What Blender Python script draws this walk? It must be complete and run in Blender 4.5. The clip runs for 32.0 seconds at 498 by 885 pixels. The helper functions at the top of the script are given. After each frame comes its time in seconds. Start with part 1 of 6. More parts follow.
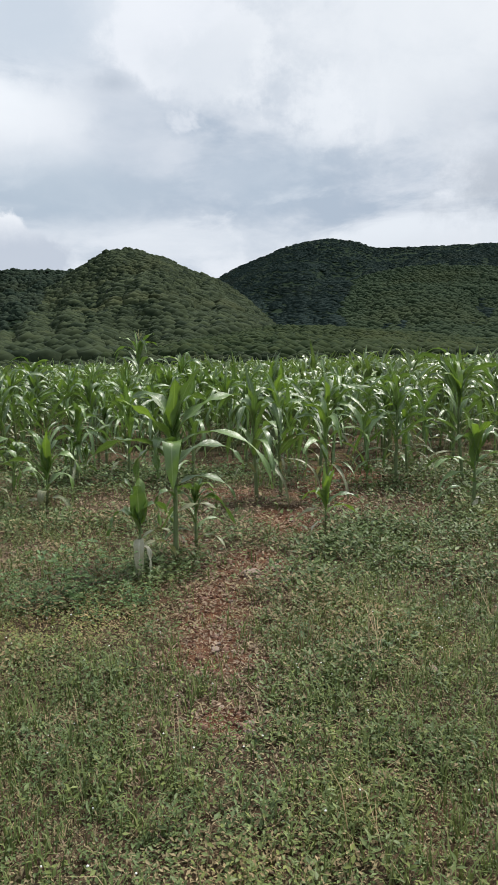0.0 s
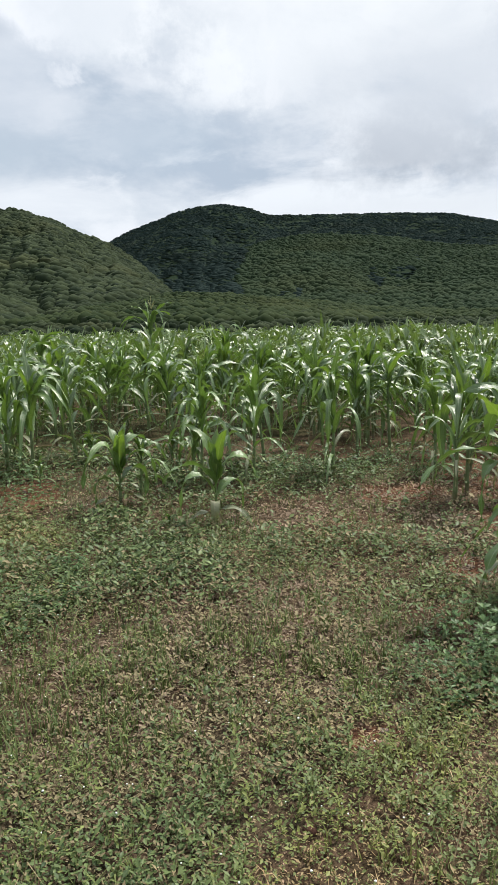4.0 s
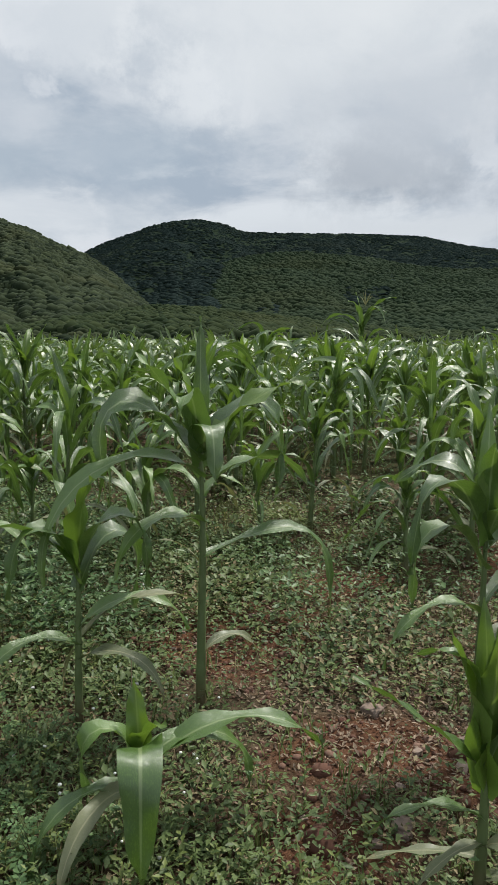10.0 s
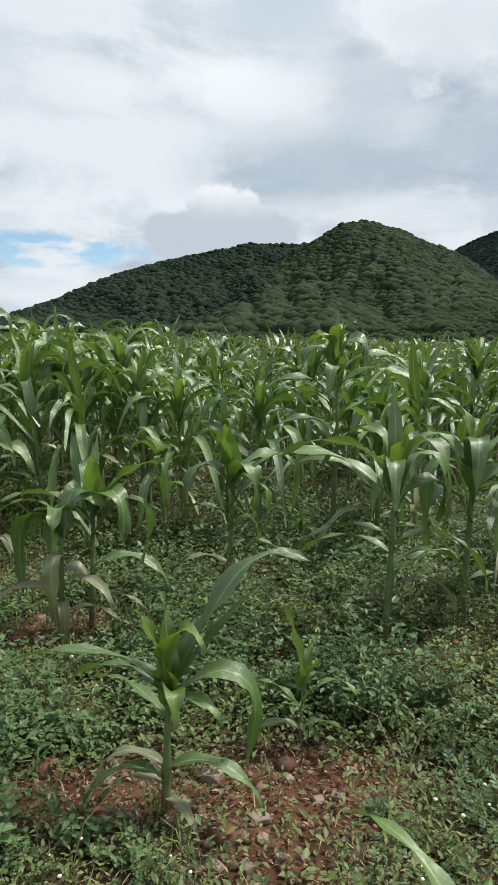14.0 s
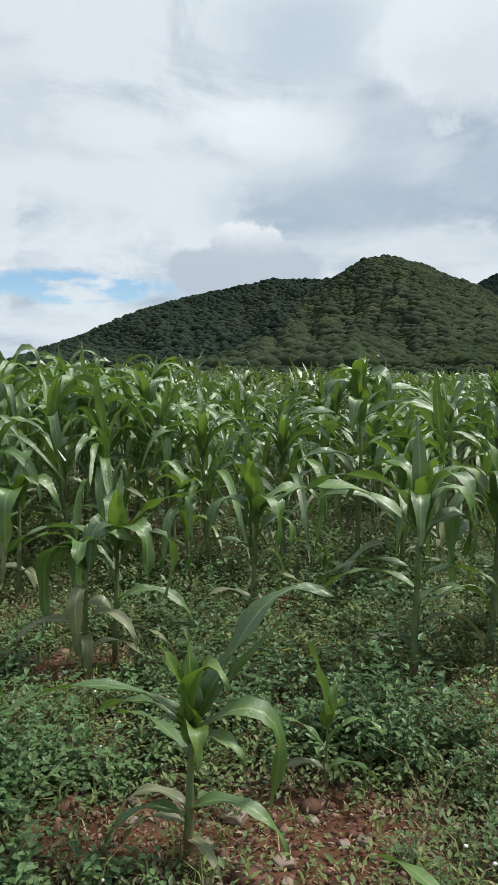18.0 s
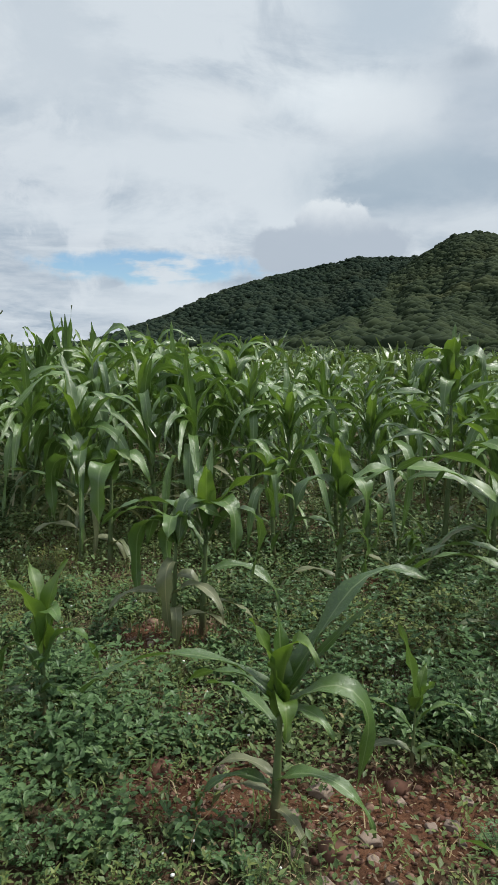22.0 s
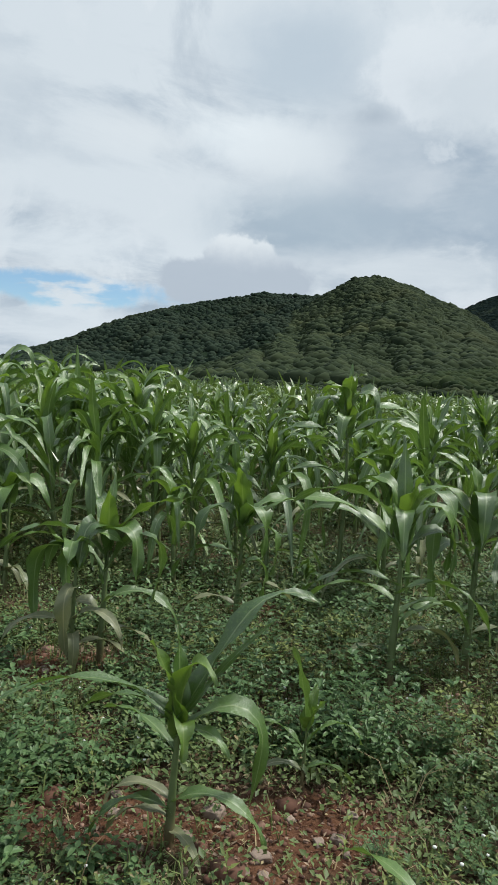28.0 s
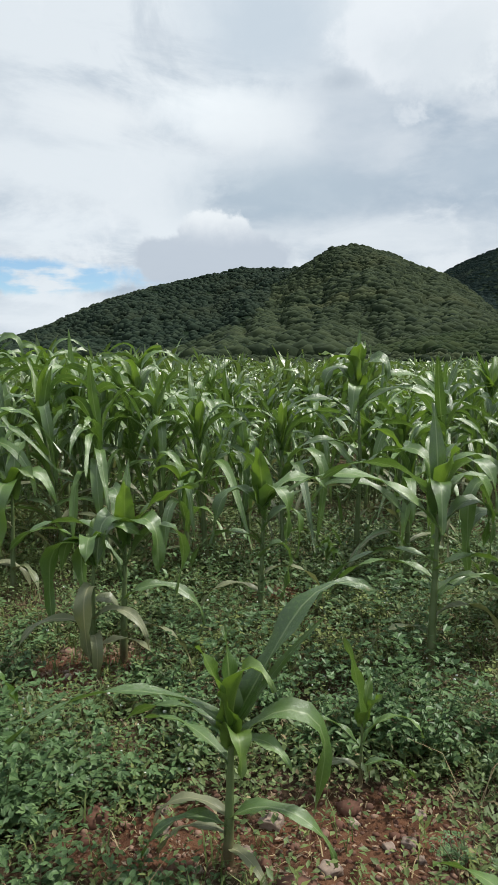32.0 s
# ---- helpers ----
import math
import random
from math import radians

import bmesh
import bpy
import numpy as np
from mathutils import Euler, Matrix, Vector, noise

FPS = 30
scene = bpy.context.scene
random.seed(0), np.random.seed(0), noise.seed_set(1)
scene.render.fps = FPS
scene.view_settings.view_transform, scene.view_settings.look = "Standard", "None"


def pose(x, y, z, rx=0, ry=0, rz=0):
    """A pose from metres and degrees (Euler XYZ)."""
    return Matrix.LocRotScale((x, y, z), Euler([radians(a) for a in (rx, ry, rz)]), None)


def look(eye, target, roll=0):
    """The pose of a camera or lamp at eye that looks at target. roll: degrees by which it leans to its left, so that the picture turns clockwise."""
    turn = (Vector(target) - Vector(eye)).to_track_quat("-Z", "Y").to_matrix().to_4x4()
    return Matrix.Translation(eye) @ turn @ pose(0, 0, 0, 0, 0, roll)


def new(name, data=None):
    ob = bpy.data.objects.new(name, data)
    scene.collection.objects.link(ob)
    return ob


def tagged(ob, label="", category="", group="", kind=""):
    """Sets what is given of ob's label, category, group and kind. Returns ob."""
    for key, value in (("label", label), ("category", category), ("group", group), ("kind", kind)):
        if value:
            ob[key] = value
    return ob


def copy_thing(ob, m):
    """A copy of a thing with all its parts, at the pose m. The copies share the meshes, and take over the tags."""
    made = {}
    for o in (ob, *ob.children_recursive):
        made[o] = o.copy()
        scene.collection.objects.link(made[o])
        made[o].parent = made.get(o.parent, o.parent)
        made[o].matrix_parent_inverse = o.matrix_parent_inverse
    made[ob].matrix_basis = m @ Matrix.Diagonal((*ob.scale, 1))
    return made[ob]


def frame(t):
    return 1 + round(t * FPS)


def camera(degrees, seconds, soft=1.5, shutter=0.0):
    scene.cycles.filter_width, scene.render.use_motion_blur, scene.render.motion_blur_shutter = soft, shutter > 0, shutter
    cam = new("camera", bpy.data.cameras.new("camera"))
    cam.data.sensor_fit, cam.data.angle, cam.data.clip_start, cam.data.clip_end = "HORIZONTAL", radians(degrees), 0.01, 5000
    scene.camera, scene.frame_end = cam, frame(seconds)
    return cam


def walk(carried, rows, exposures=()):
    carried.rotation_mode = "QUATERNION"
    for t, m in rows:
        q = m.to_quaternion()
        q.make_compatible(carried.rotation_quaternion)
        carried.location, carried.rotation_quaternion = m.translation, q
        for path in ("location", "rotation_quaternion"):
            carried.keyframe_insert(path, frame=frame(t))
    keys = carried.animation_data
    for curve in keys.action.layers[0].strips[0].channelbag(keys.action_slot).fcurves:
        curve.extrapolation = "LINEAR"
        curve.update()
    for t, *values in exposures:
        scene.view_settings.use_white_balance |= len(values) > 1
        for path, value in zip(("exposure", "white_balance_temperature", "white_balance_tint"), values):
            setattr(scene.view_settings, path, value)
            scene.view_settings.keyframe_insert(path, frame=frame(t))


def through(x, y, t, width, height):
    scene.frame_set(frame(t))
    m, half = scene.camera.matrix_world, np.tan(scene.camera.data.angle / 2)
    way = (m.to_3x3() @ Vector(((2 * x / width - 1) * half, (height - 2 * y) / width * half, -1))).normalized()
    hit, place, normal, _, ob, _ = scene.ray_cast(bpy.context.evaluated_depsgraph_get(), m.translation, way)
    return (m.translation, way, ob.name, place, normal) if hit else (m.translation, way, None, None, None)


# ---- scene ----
cam = camera(40.2, 32.0, soft=1.5)
PATH = [
    (0, (6.504, -4.334, 1.413), (6.818, -2.373, 1.178), -1.2),
    (0.5, (6.159, -4.064, 1.471), (6.685, -2.142, 1.3), 3.1),
    (1, (5.927, -3.711, 1.396), (6.621, -1.849, 1.167), 7.7),
    (1.5, (5.712, -3.335, 1.406), (6.375, -1.492, 0.999), 7.4),
    (2, (5.498, -2.959, 1.416), (6.204, -1.109, 1.133), 5.6),
    (2.5, (5.149, -2.999, 1.469), (5.749, -1.107, 1.225), 1.6),
    (3, (4.776, -2.913, 1.487), (5.072, -0.974, 1.094), 4.4),
    (3.5, (4.448, -2.801, 1.547), (4.89, -0.884, 1.187), 2.0),
    (5.5, (3.573, -1.774, 1.556), (4.452, 0.0, 1.27), -2.3),
    (6, (3.271, -1.558, 1.525), (4.211, 0.185, 1.247), 1.7),
    (7, (2.744, -0.902, 1.444), (3.866, 0.732, 1.177), -0.3),
    (7.5, (2.225, -0.378, 1.406), (3.461, 1.168, 1.119), 1.2),
    (8, (2.348, -0.034, 1.334), (3.585, 1.514, 1.06), 1.5),
    (8.5, (2.082, 0.368, 1.339), (2.97, 2.135, 1.04), 3.1),
    (9, (1.721, 0.621, 1.389), (2.574, 2.406, 1.092), 0.6),
    (9.5, (1.454, 0.785, 1.364), (2.393, 2.546, 1.224), -3.7),
    (10, (1.074, 1.129, 1.338), (1.768, 2.982, 1.048), 0.5),
    (10.5, (0.752, 1.29, 1.366), (1.526, 3.115, 1.096), -0.3),
    (11, (0.379, 0.98, 1.416), (0.735, 2.942, 1.267), -4.0),
    (11.5, (0.295, 1.09, 1.407), (0.291, 3.07, 1.123), -3.7),
    (12, (0.266, 1.046, 1.428), (0.203, 3.011, 1.061), -0.8),
    (12.5, (0.211, 0.977, 1.432), (0.061, 2.948, 1.127), -0.1),
    (13, (0.188, 0.984, 1.423), (-0.082, 2.946, 1.144), -1.0),
    (13.5, (0.189, 0.995, 1.415), (-0.098, 2.949, 1.101), 0.2),
    (15.5, (0.181, 0.982, 1.42), (-0.141, 2.94, 1.176), 1.4),
    (16, (0.191, 0.988, 1.416), (-0.121, 2.948, 1.169), 0.8),
    (16.5, (0.179, 0.989, 1.412), (-0.119, 2.951, 1.162), 1.1),
    (17, (0.185, 0.983, 1.409), (-0.198, 2.933, 1.187), 0.2),
    (17.5, (0.193, 0.974, 1.421), (-0.212, 2.921, 1.208), 0.0),
    (18, (0.188, 0.983, 1.421), (-0.188, 2.936, 1.213), 0.5),
    (18.5, (0.177, 0.964, 1.426), (-0.219, 2.913, 1.217), 0.3),
    (19, (0.182, 0.974, 1.428), (-0.334, 2.896, 1.229), -2.0),
    (19.5, (0.175, 0.976, 1.42), (-0.37, 2.893, 1.24), -1.5),
    (20, (0.175, 0.972, 1.422), (-0.371, 2.886, 1.22), -1.7),
    (20.5, (0.162, 0.964, 1.421), (-0.416, 2.87, 1.237), -1.6),
    (21, (0.165, 0.974, 1.417), (-0.429, 2.874, 1.227), -1.3),
    (21.5, (0.164, 0.971, 1.423), (-0.439, 2.869, 1.233), -0.4),
    (22, (0.151, 0.971, 1.413), (-0.452, 2.859, 1.145), 0.8),
    (22.5, (0.174, 0.988, 1.406), (-0.361, 2.892, 1.111), 0.5),
    (23, (0.259, 0.985, 1.42), (0.206, 2.976, 1.241), 0.4),
    (23.5, (0.293, 1.018, 1.415), (0.653, 2.975, 1.212), 2.0),
    (24, (0.267, 0.992, 1.43), (0.268, 2.981, 1.216), -0.0),
    (24.5, (0.244, 0.995, 1.418), (-0.066, 2.953, 1.155), -1.6),
    (25, (0.222, 1.007, 1.41), (-0.198, 2.945, 1.146), -0.7),
    (25.5, (0.231, 0.989, 1.417), (-0.186, 2.931, 1.186), -0.9),
    (27.5, (0.172, 0.839, 1.436), (-0.263, 2.783, 1.258), 2.2),
    (28, (0.159, 0.879, 1.419), (-0.169, 2.844, 1.248), 3.6),
    (28.5, (0.105, 1.062, 1.392), (-0.071, 3.041, 1.163), 3.9),
    (29, (0.063, 1.142, 1.388), (-0.162, 3.114, 1.142), 3.2),
    (29.5, (-0.02, 1.097, 1.401), (-0.182, 3.075, 1.149), 1.5),
    (30, (-0.061, 1.047, 1.403), (-0.229, 3.02, 1.125), 2.0),
    (30.5, (-0.062, 1.063, 1.403), (-0.303, 3.024, 1.091), 0.3),
    (31, (-0.041, 1.078, 1.394), (-0.353, 3.027, 1.07), 1.1),
    (31.5, (-0.025, 1.085, 1.399), (-0.311, 3.046, 1.128), 0.2),
    (32, (-0.02, 1.061, 1.404), (-0.309, 3.026, 1.166), 0.1),
]
walk(cam, [(t, look(eye, target, roll)) for t, eye, target, roll in PATH], exposures=[(0, 0.17, 6500, 10), (1, 0.1, 6500, 10), (2, 0.33, 6500, 12), (3, 0.33, 6550, 9), (6, 0.22, 6550, 12), (7, -0.12, 6450, 11), (8, 0.0, 6500, 10), (9, 0.32, 6650, 13), (9.6, 0.05, 6600, 11), (10.5, -0.03, 6500, 7), (11.5, 0.2, 6600, 8), (13, 0.2, 6600, 8), (16, 0.1, 6500, 6), (19, 0.06, 6380, 6.5), (20, -0.1, 6380, 6.5), (21, -0.14, 6380, 6.5), (22, -0.06, 6380, 6.5), (23, 0.06, 6380, 6.5), (25, 0.12, 6500, 6), (28, -0.02, 6350, 5.5), (29, -0.09, 6350, 5.5), (30, 0.04, 6500, 7), (31, 0.14, 6500, 7), (32, 0.14, 6500, 7)])

# ---- world, sun ----
def direction(bearing, elevation):
    b, e = radians(bearing), radians(elevation)
    return (math.sin(b) * math.cos(e), math.cos(b) * math.cos(e), math.sin(e))


SUN_BEARING, SUN_ELEVATION = 62, 58
world = bpy.data.worlds.new("overcast_sky")
scene.world = world
world.use_nodes = True
WN, WL = world.node_tree.nodes, world.node_tree.links
WN.clear()


def wmath(op, a, b=None, clamp=False):
    n = WN.new("ShaderNodeMath")
    n.operation, n.use_clamp = op, clamp
    for i, v in enumerate((a, b)):
        if v is None:
            continue
        if isinstance(v, (int, float)):
            n.inputs[i].default_value = v
        else:
            WL.new(v, n.inputs[i])
    return n.outputs[0]


def wrange(value, a, b, c=0.0, d=1.0):
    n = WN.new("ShaderNodeMapRange")
    n.interpolation_type = "SMOOTHSTEP"
    WL.new(value, n.inputs[0])
    for i, v in enumerate((a, b, c, d)):
        n.inputs[i + 1].default_value = v
    return n.outputs[0]


def wnoise(vec, scale, detail, rough=0.55, distort=0.0):
    n = WN.new("ShaderNodeTexNoise")
    n.inputs["Scale"].default_value, n.inputs["Detail"].default_value = scale, detail
    n.inputs["Roughness"].default_value, n.inputs["Distortion"].default_value = rough, distort
    WL.new(vec, n.inputs["Vector"])
    return n.outputs["Fac"]


def wmix(fac, a, b):
    n = WN.new("ShaderNodeMix")
    n.data_type = "RGBA"
    WL.new(fac, n.inputs[0])
    for i, v in ((6, a), (7, b)):
        if isinstance(v, tuple):
            n.inputs[i].default_value = (*v, 1)
        else:
            WL.new(v, n.inputs[i])
    return n.outputs[2]


coord = WN.new("ShaderNodeTexCoord").outputs["Generated"]
split = WN.new("ShaderNodeSeparateXYZ")
WL.new(coord, split.inputs[0])
sx, sy, sz = split.outputs
lift = wmath("ADD", wmath("MAXIMUM", sz, 0.0), 0.22)
flat = WN.new("ShaderNodeCombineXYZ")
WL.new(wmath("DIVIDE", sx, lift), flat.inputs[0])
WL.new(wmath("DIVIDE", sy, lift), flat.inputs[1])
WL.new(wmath("MULTIPLY", sz, 1.5), flat.inputs[2])
plane = flat.outputs[0]
wobble_a = wnoise(plane, 2.6, 6, 0.6, 0.3)
wobble_b = wnoise(coord, 11.0, 6, 0.66)
wobble_c = wnoise(coord, 24.0, 6, 0.62)


def blob(bearing, elevation, wide, high, edge=0.35, rough=0.5, ragged=wobble_b):
    """A soft patch of the sky round one direction, with a ragged outline."""
    d = direction(bearing, elevation)
    right = (math.cos(radians(bearing)), -math.sin(radians(bearing)), 0)
    u = WN.new("ShaderNodeVectorMath")
    u.operation = "DOT_PRODUCT"
    WL.new(coord, u.inputs[0])
    u.inputs[1].default_value = right
    ahead = WN.new("ShaderNodeVectorMath")
    ahead.operation = "DOT_PRODUCT"
    WL.new(coord, ahead.inputs[0])
    ahead.inputs[1].default_value = (math.sin(radians(bearing)), math.cos(radians(bearing)), 0)
    du = wmath("DIVIDE", u.outputs["Value"], math.sin(radians(wide)))
    dv = wmath("DIVIDE", wmath("SUBTRACT", sz, d[2]), math.sin(radians(high)))
    r = wmath("SQRT", wmath("ADD", wmath("MULTIPLY", du, du), wmath("MULTIPLY", dv, dv)))
    r = wmath("ADD", r, wmath("MULTIPLY", wmath("SUBTRACT", ragged, 0.5), rough * 2.4))
    inside = wrange(r, 1 + edge, 1 - edge)
    return wmath("MULTIPLY", inside, wrange(ahead.outputs["Value"], 0.0, 0.2))


cover = wrange(wobble_a, 0.36, 0.62)
cloud = wmix(cover, (0.50, 0.57, 0.66), (0.76, 0.79, 0.84))
cloud = wmix(wrange(wnoise(plane, 1.3, 7, 0.62, 0.5), 0.47, 0.62), cloud, (0.90, 0.92, 0.95))
billow = wnoise(coord, 5.5, 7, 0.6, 0.6)
cloud = wmix(wrange(billow, 0.54, 0.62, 0.0, 0.6), cloud, (0.98, 0.98, 1.0))
cloud = wmix(wrange(billow, 0.44, 0.30, 0.0, 0.45), cloud, (0.52, 0.58, 0.66))
for spot, colour in (
    (blob(-7, 24.5, 5, 3.0, 0.7), (0.62, 0.69, 0.77)), (blob(-10.5, 19.0, 6.5, 1.8, 0.6), (1.13, 1.13, 1.13)), (blob(-20.5, 18.3, 4, 1.4, 0.7), (0.99, 0.99, 1.0)), (blob(-1, 18, 4, 4, 0.8), (0.70, 0.74, 0.80)), (blob(4.0, 23.6, 5.4, 3.0, 0.2, 0.7), (1.0, 1.0, 1.02)), (blob(6.5, 22.0, 3.6, 2.0, 0.5, 0.9), (0.80, 0.83, 0.87)), (blob(-7, 17, 4, 3, 0.7), (0.95, 0.96, 0.98)),
    (blob(21, 22, 9, 5, 0.7), (0.86, 0.88, 0.91)), (blob(15.4, 19.4, 3.4, 2.4, 0.6, 2.2), (0.96, 0.97, 0.99)), (blob(38, 25, 18, 7, 0.9), (1.0, 1.0, 1.0)), (blob(54, 20.5, 9.5, 6.5, 0.45, 1.0), (1.38, 1.38, 1.36)), (blob(-24, 15, 9, 3, 0.8), (0.90, 0.92, 0.95)),
    (blob(-5, 13.2, 7, 2.4, 0.7), (0.53, 0.61, 0.69)), (blob(-26, 10.0, 9, 1.4, 0.8), (0.93, 0.95, 0.98)), (blob(-24, 3.6, 9, 1.6, 0.8), (0.92, 0.94, 0.97)), (blob(10.5, 14.4, 5, 2.4, 0.7), (0.50, 0.58, 0.67)), (blob(30.5, 13.4, 5, 2.6, 0.7, 1.2), (0.45, 0.49, 0.55)),
    (blob(49.5, 12.2, 8, 2.8, 0.6, 1.0), (0.42, 0.47, 0.54)), (blob(55, 10.2, 4.5, 1.6, 0.6, 1.0), (0.40, 0.46, 0.53)), (blob(43.2, 20.4, 2.2, 1.6, 0.7, 1.0), (0.62, 0.66, 0.71)), (blob(42, 20.6, 4, 2.4, 0.8, 1.5), (0.66, 0.70, 0.75)), (blob(-1, 21, 1.3, 0.6, 0.9, 0.9), (0.55, 0.60, 0.67)), (blob(33, 17, 8, 3, 0.9), (0.70, 0.73, 0.78)),
    (blob(-33, 22, 9, 6, 0.8), (0.88, 0.90, 0.93)), (blob(4, 9.5, 10, 1.6, 0.8), (0.88, 0.90, 0.93)), (blob(36, 8.9, 16, 1.0, 0.8), (0.82, 0.84, 0.87)),
):
    cloud = wmix(wmath("MULTIPLY", spot, 0.75), cloud, colour)
puff = wmath("MAXIMUM", wmath("MAXIMUM", blob(-11.0, 9.2, 3.3, 2.8, 0.1, 0.4, wobble_c), blob(-14.6, 8.0, 3.2, 2.0, 0.14, 0.4, wobble_c)), blob(-8.0, 8.2, 3.0, 2.1, 0.16, 0.4, wobble_c))
puff_shade = wmix(wrange(wmath("ADD", sz, wmath("MULTIPLY", wobble_b, 0.05)), 0.185, 0.232), (0.62, 0.66, 0.73), (1.0, 1.0, 1.01))
cloud = wmix(wmath("MULTIPLY", puff, 0.95), cloud, puff_shade)
blue = wmath("MULTIPLY", blob(-25, 6.6, 8.5, 1.2, 0.3, 0.8), wrange(wnoise(plane, 5.0, 4), 0.66, 0.46))
blue = wmath("MULTIPLY", blue, wmath("SUBTRACT", 1.0, puff))
sky = WN.new("ShaderNodeTexSky")
sky.sky_type, sky.sun_disc = "NISHITA", False
sky.dust_density, sky.ozone_density, sky.air_density = 0.0, 5.0, 1.0
sky.sun_elevation, sky.sun_rotation = radians(SUN_ELEVATION), radians(SUN_BEARING)
clear = WN.new("ShaderNodeBackground")
WL.new(sky.outputs[0], clear.inputs[0])
clear.inputs[1].default_value = 0.12
overcast = WN.new("ShaderNodeBackground")
tint = WN.new("ShaderNodeMix")
tint.data_type, tint.blend_type = "RGBA", "MULTIPLY"
tint.inputs[0].default_value = 1.0
WL.new(cloud, tint.inputs[6])
tint.inputs[7].default_value = (0.945, 0.985, 1.03, 1)
WL.new(tint.outputs[2], overcast.inputs[0])
overcast.inputs[1].default_value = 0.83
both = WN.new("ShaderNodeMixShader")
WL.new(blue, both.inputs[0])
WL.new(overcast.outputs[0], both.inputs[1])
WL.new(clear.outputs[0], both.inputs[2])
out = WN.new("ShaderNodeOutputWorld")
WL.new(both.outputs[0], out.inputs[0])

sun_data = bpy.data.lights.new("sun", "SUN")
sun_data.energy, sun_data.angle, sun_data.color = 4.2, radians(9), (1.0, 0.96, 0.9)
sun = new("sun", sun_data)
sun.matrix_world = look(tuple(60 * c for c in direction(SUN_BEARING, SUN_ELEVATION)), (0, 0, 0))


# ---- materials ----
class Mat:
    """A small builder for node materials."""

    def __init__(self, name):
        self.m = bpy.data.materials.new(name)
        self.m.use_nodes = True
        self.t = self.m.node_tree
        self.b = self.t.nodes["Principled BSDF"]
        self.out = self.t.nodes["Material Output"]

    def node(self, kind, **inputs):
        n = self.t.nodes.new(kind)
        for k, v in inputs.items():
            self.plug(n.inputs[k.replace("_", " ")], v)
        return n

    def plug(self, socket, v):
        if isinstance(v, bpy.types.NodeSocket):
            self.t.links.new(v, socket)
        elif isinstance(v, tuple) and len(v) == 3 and socket.type == "RGBA":
            socket.default_value = (*v, 1)
        else:
            socket.default_value = v

    def noise(self, scale, detail=4, rough=0.6, vec=None):
        n = self.node("ShaderNodeTexNoise", Scale=scale, Detail=detail, Roughness=rough)
        if vec is not None:
            self.plug(n.inputs["Vector"], vec)
        return n.outputs["Fac"]

    def ramp(self, value, a, b, c=0.0, d=1.0):
        n = self.node("ShaderNodeMapRange")
        n.interpolation_type = "SMOOTHSTEP"
        for i, v in enumerate((value, a, b, c, d)):
            self.plug(n.inputs[i], v)
        return n.outputs[0]

    def mix(self, fac, a, b, kind="MIX"):
        n = self.node("ShaderNodeMix")
        n.data_type, n.blend_type = "RGBA", kind
        self.plug(n.inputs[0], fac)
        self.plug(n.inputs[6], a)
        self.plug(n.inputs[7], b)
        return n.outputs[2]

    def math(self, op, a, b=0.0):
        n = self.node("ShaderNodeMath")
        n.operation = op
        self.plug(n.inputs[0], a)
        self.plug(n.inputs[1], b)
        return n.outputs[0]

    def bump(self, height, strength, distance=0.01):
        return self.node("ShaderNodeBump", Strength=strength, Distance=distance, Height=height).outputs[0]

    def coord(self, kind="Object"):
        return self.node("ShaderNodeTexCoord").outputs[kind]


